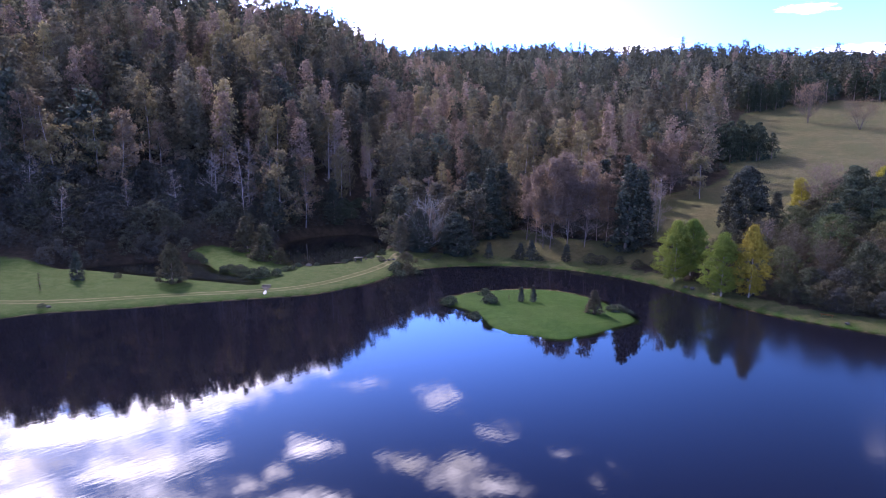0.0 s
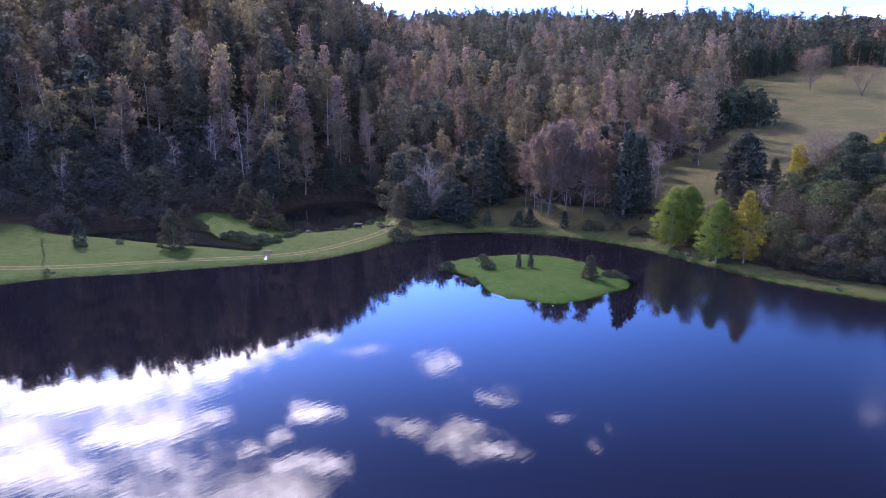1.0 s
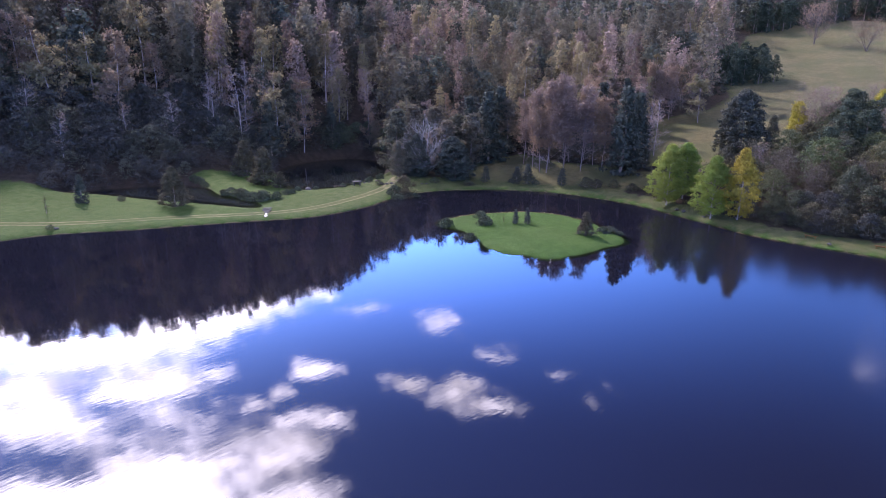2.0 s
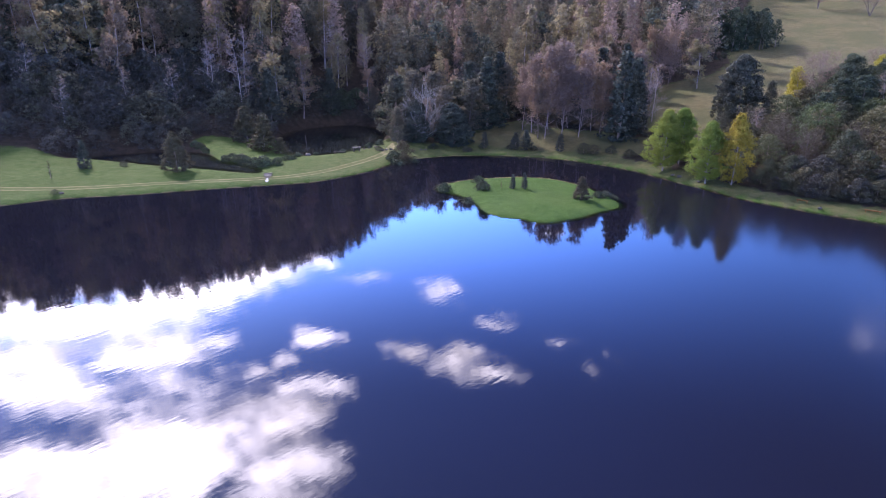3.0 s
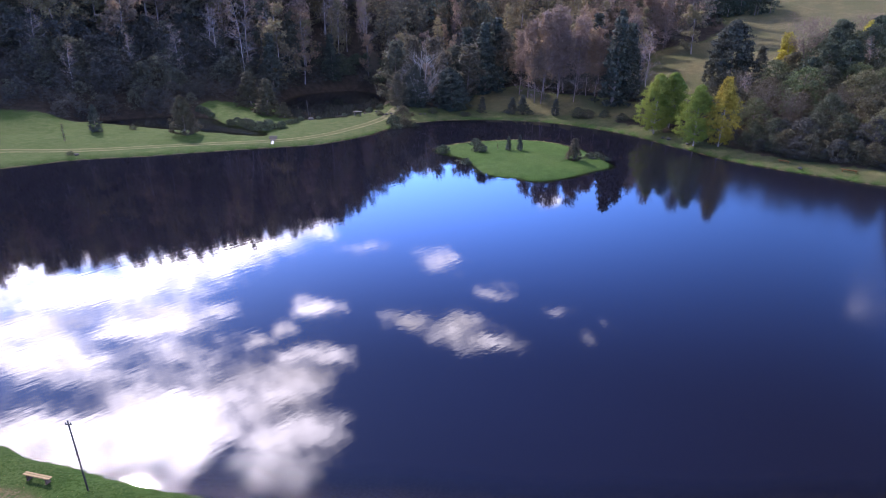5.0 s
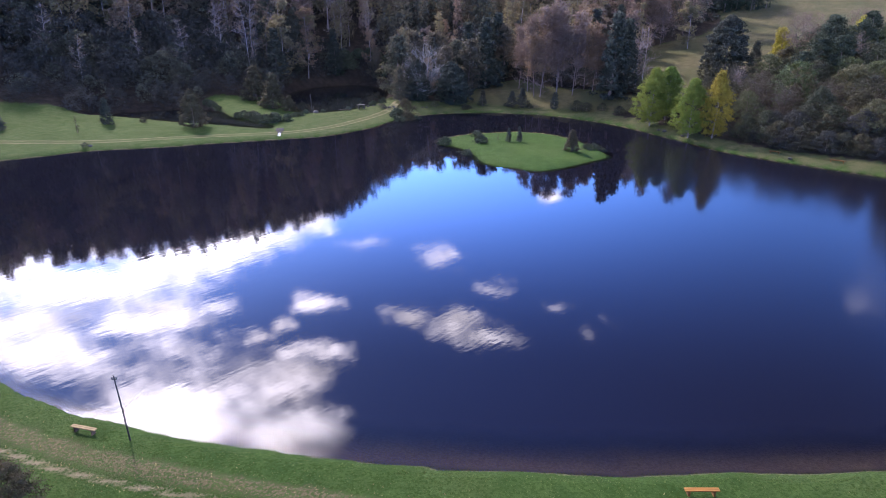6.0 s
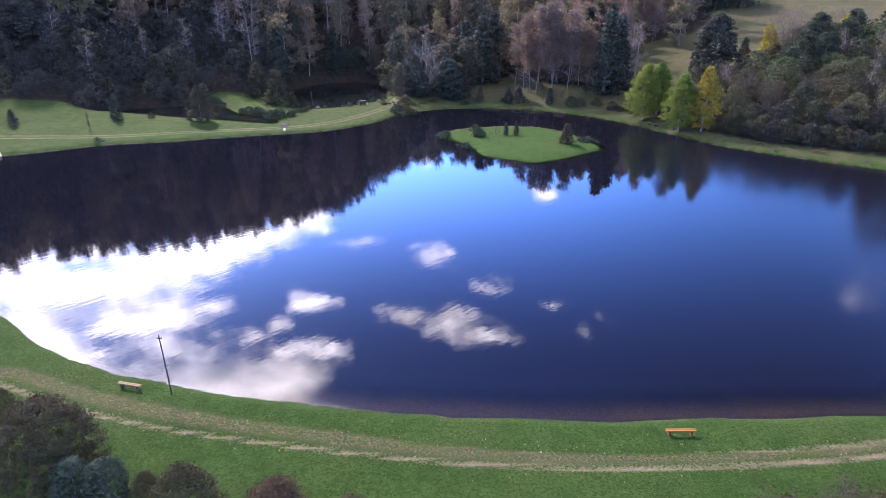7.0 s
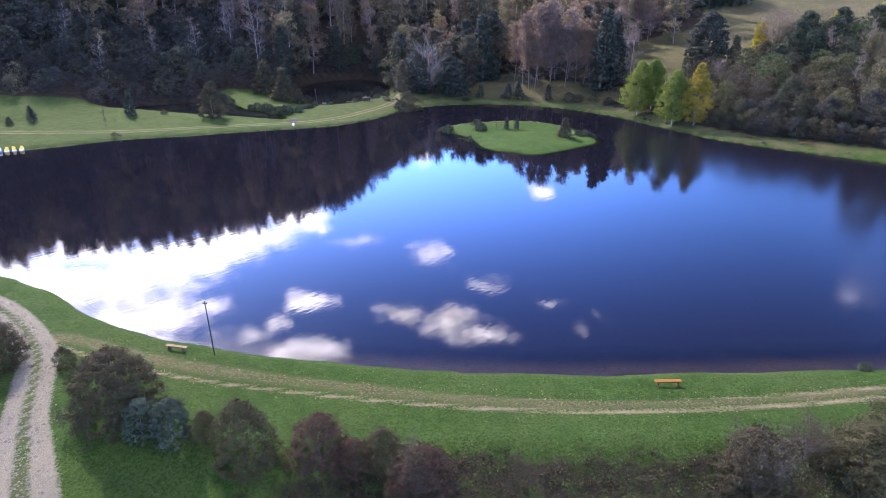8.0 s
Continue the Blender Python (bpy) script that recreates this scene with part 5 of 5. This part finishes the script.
STONE = plain("pale_road_stone", (0.14, 0.122, 0.09), (0.28, 0.25, 0.185), 1.5, 0.85, 0.3, 0.01)
gravel(7000, 61)


# ---- the wooded hill ----
def scatter(seed, cell, r0, r1, b0, b1, clear=1.0):
    """Uneven places over a ring sector of the hill."""
    rng = np.random.RandomState(seed)
    X, Y = np.meshgrid(np.arange(-330, 330, cell), np.arange(60, 700, cell))
    X, Y = X + rng.uniform(-0.45, 0.45, X.shape) * cell, Y + rng.uniform(-0.45, 0.45, X.shape) * cell
    r, b = np.hypot(X, Y), np.degrees(np.arctan2(X, Y))
    keep = (r > r0) & (r < r1) & (b > b0) & (b < b1)
    X, Y = X[keep], Y[keep]
    keep = (signed(LAKE_S, X, Y) > 6) & (signed(OPEN, X, Y) > clear) & (signed(POND_S, X, Y) > 1.4 * clear) & (signed(CREEK_S, X, Y) > 1.2 * clear) & (signed(FIELD, X, Y) > 2)
    X, Y = X[keep], Y[keep]
    return X, Y, ground_height(X, Y), rng


def woods(name, arrays, X, Y, Z, H, wide, rng, mat, label, bark=None, tone=0.2):
    """Many plants joined into one sheet of woodland."""
    V, F, k = [], [], 0
    TV, TF, tk, tones = [], [], 0, []
    for i in range(len(X)):
        (tv, tf), (cv, cf) = arrays[rng.randint(len(arrays))]
        a = rng.uniform(0, 6.28)
        c, s = math.cos(a), math.sin(a)
        w = H[i] * wide * rng.uniform(0.85, 1.2)
        turn = np.array([[c * w, s * w, 0], [-s * w, c * w, 0], [0, 0, H[i]]])
        V.append(cv @ turn + (X[i], Y[i], Z[i] - 0.2))
        tones.append(np.full(len(cv), tone * rng.uniform(-1, 1)))
        F.append(cf + k)
        k += len(cv)
        if bark:
            TV.append(tv @ turn + (X[i], Y[i], Z[i] - 0.2))
            TF.append(tf + tk)
            tk += len(tv)
    me = tri_mesh(name, np.concatenate(V), np.concatenate(F), mat)
    attribute(me, "tone", np.concatenate(tones))
    ob = tagged(new(name, me), label, "woods", kind="stuff")
    if bark:
        tagged(new(name + "_trunks", tri_mesh(name + "_trunks", np.concatenate(TV), np.concatenate(TF), bark)), "pale and grey trunks of the hillside woods", "woods", kind="stuff")
    return ob


# the edge of the woods, tree by tree
X, Y, Z, rng = scatter(11, 5.2, 100, 150, -42, 22)
keep = (np.hypot(X, Y) > np.interp(X, [-60, -50, -30, -12], [140, 130, 126, 112])) & ~((X < -36) & (X > -60) & (Y < 138))
X, Y, Z = X[keep], Y[keep], Z[keep]
EDGE = "trees at the foot of the hill"
for x, y, z in zip(X, Y, Z):
    u, h = rng.uniform(), rng.uniform(0.8, 1.15) * np.interp(math.degrees(math.atan2(x, y)), [-42, -30, -12, -5, 9, 12, 20], [17.5, 18.5, 17.5, 9.5, 9.5, 14, 13])
    left = x < -6
    if u < (0.42 if left else 0.3):
        plant("autumn", "autumn_tree", x, y, h, "tall olive-brown autumn tree with pale trunk", "tree", EDGE, wide=1.15)
    elif u < (0.60 if left else 0.5):
        plant("russet", "autumn_tree", x, y, h, "tall russet autumn tree with pale trunk", "tree", EDGE, wide=1.1)
    elif u < (0.76 if left else 0.56):
        plant("bare", "bare_tree", x, y, h * 0.95, "leafless pale-limbed tree at the foot of the hill", "tree", EDGE, wide=1.1)
    elif u < 0.9:
        plant("evergreen", "evergreen_tree", x, y, h * 0.72, "dark evergreen tree at the foot of the hill", "tree", EDGE, wide=1.1)
    else:
        plant("conifer", "conifer", x, y, h * 0.85, "dark conifer at the foot of the hill", "tree", EDGE, wide=1.15)

# the slope behind, as woodland
def crowns(seeds, radius, foot, kind, clumps, per, leaf, spread):
    return [grow(k, 1, radius, foot, kind, clumps, per, leaf, spread, limbs=3, trunk=0.009, single=True, hang=1.0, stretch=1.6) for k in seeds]


X, Y, Z, rng = scatter(12, 5.0, 148, 680, -46, 44)
bearing, r = np.degrees(np.arctan2(X, Y)), np.hypot(X, Y)
keep = (r < np.interp(bearing, [-46, -36, -25, -12, -5, 10, 16], [400, 400, 305, 350, 640, 640, 520])) & ((r < 400) | (rng.uniform(size=len(X)) < 0.38))
X, Y, Z, bearing, r = X[keep], Y[keep], Z[keep], bearing[keep], r[keep]
patch = 1.3 * ripple(X, Y, 60, 8) + 1.0 * ripple(X, Y, 20, 9)
u = 0.19 + 0.5 * rng.uniform(size=len(X)) + 0.5 * patch - 0.9 * np.clip(r / np.interp(bearing, [-40, -12, -3, 9, 18, 40], [270, 310, 560, 560, 400, 400]) - 0.62, 0, 1)
u = u - 0.2 * np.clip((bearing + 4) / 6, 0, 1) * np.clip((r - 165) / 80, 0, 1)
H = rng.uniform(0.62, 1.3, len(X)) * np.interp(bearing, [-14, -4], [17, 14])
for reach, keep_r, seeds, thin, big in (("", r < 225, (51, 52, 53, 54), 1.0, 0.8), ("high_", r >= 225, (55, 56, 57), 0.3, 1.35)):
    n = int(9 * thin)
    kinds = (("autumn_woods", crowns(seeds, 0.19, 0.12, "spire", 150, n, 0.025 * big, 0.024), u > 0.64, 1.0, HAZED_AUTUMN, "olive and brown autumn woods covering the hillside"),
             ("russet_woods", crowns(seeds, 0.18, 0.12, "spire", 140, n, 0.024 * big, 0.026), (u > 0.48) & (u <= 0.64), 1.0, HAZED_RUSSET, "brown autumn woods covering the hillside, haze-tinted mauve"),
             ("evergreen_woods", crowns(seeds, 0.21, 0.05, "spire", 130, n, 0.029 * big, 0.027), (u > 0.12) & (u <= 0.48), 1.05, HAZED_EVERGREEN, "dark evergreen woods covering the hillside"),
             ("ridge_woods", crowns(seeds, 0.32, 0.03, "flame", 84, n, 0.048 * big, 0.044), u <= 0.12, 1.0, NEEDLE, "dense dark round-crowned woods along the ridge"))
    for name, arrays, keep, wide, mat, label in kinds:
        keep = keep & keep_r
        woods(reach + name, arrays, X[keep], Y[keep], Z[keep], H[keep] * (0.8 if mat is NEEDLE else 1), wide, rng, mat, label, PALE_BARK if mat is HAZED_AUTUMN and not reach else None, 0.42)

# undergrowth along the foot of the hill
low = [grow(s, 1, 0.62, 0.0, "flame", 110, 9, 0.044, 0.055, single=True, limbs=2, trunk=0.012, neat=0.3, lobe=1.5) for s in (62, 63, 64)]
X, Y, Z, rng = scatter(13, 3.2, 90, 150, -46, 24, 0.3)
back = np.clip((signed(OPEN, X, Y) - 4) / 16, 0, 1)
keep = (X < -8) | (np.hypot(X, Y) > 109)
X, Y, Z, back = X[keep], Y[keep], Z[keep], back[keep]
H = rng.uniform(2.0, 3.8, len(X)) * (1 + 1.0 * back)
for name, keep, mat in (("undergrowth", rng.uniform(size=len(X)) < 0.6, DUSKY),):
    woods(name, low, X[keep], Y[keep], Z[keep], H[keep], 1.0, rng, mat, "dark tangled evergreen undergrowth at the foot of the hill")
    woods("brushwood", low, X[~keep], Y[~keep], Z[~keep], H[~keep], 1.0, rng, HAZED_EVERGREEN, "dull green brushwood at the foot of the hill")
for x, y, h in ((-65, 107.5, 9), (-52, 123, 12), (-46, 129, 14), (-40.2, 129, 17.5), (-25.5, 150, 17), (-37, 136, 15), (-59, 118, 10), (-73, 112, 12), (-17, 149, 15), (-8.6, 138, 10), (-80, 116, 13), (-49, 135, 13)):
    plant("bare", "bare_tree", x, y, h, "leafless pale-limbed tree in the undergrowth", "tree", EDGE, wide=1.0)

plant("bare", "dead_tree", -63, 285, 19, "tall bare snag standing above the ridge woods", "tree", wide=0.8)

# weeds and low scrub on the dam slope
rng = np.random.RandomState(41)
n = 3500
x, y = rng.uniform(-11, 34, n), rng.uniform(-4, 8.4, n)
edge = np.interp(x, [-11, -8, -4, 0, 5, 10, 15, 21, 34], [3.0, 4.4, 5.6, 6.4, 6.0, 6.0, 7.0, 8.2, 9.5])
ok = y < edge + 0.3 * rng.normal(size=n)
x, y = x[ok], y[ok]
z = ground_height(x, y)
kind = rng.uniform(size=len(x)) + 0.4 * ripple(x, y, 5, 43)
weeds = [grow(s, 1, 1.3, 0.0, "dome", 24, 5, 0.15, 0.22, single=True, limbs=1, trunk=0.02) for s in (71, 72, 73)]
for name, keep, mat, label in (("weeds", kind < 0.25, DULL, "dry brown weeds on the dam slope"), ("scrub", (kind >= 0.25) & (kind < 0.62), SHRUB, "low olive scrub on the dam slope"),
                               ("green_scrub", kind >= 0.62, RANK, "rank green weeds on the dam slope")):
    woods(name, weeds, x[keep], y[keep], z[keep], np.random.RandomState(44).uniform(0.12, 0.42, int(keep.sum())), 1.0, np.random.RandomState(45), mat, label)


def on_slope(x, y, rng):
    top = np.interp(x, [-11, -6, 0, 5, 10, 15, 21, 34], [3.0, 5.2, 6.4, 6.0, 6.0, 7.0, 8.2, 9.5])
    return y < top + 0.5 * rng.normal(size=len(x))


tufts("dead_grass", 66000, -11, 34, -5, 9, 0.10, DULL, "dead brown grass stalks on the dam slope", 46, on_slope)
tufts("rank_grass", 16000, -8, 34, -5, 9, 0.08, RANK, "rank green grass on the dam slope", 47, on_slope)
tufts("straw", 2500, -8, 34, -5, 9, 0.09, STRAW, "pale straw on the dam slope", 48, on_slope)


# reeds and dead grass round the island
tufts("reeds", 16000, -2, 25, 62, 89, 0.24, STRAW, "dry reeds and dead grass fringing the island", 49,
      lambda x, y, rng: (np.abs(signed(ISLE_S, x, y) + 0.5) < 0.5) & (y > 82) & (ripple(x, y, 3, 23) > rng.uniform(-0.6, 0.6, len(x))))
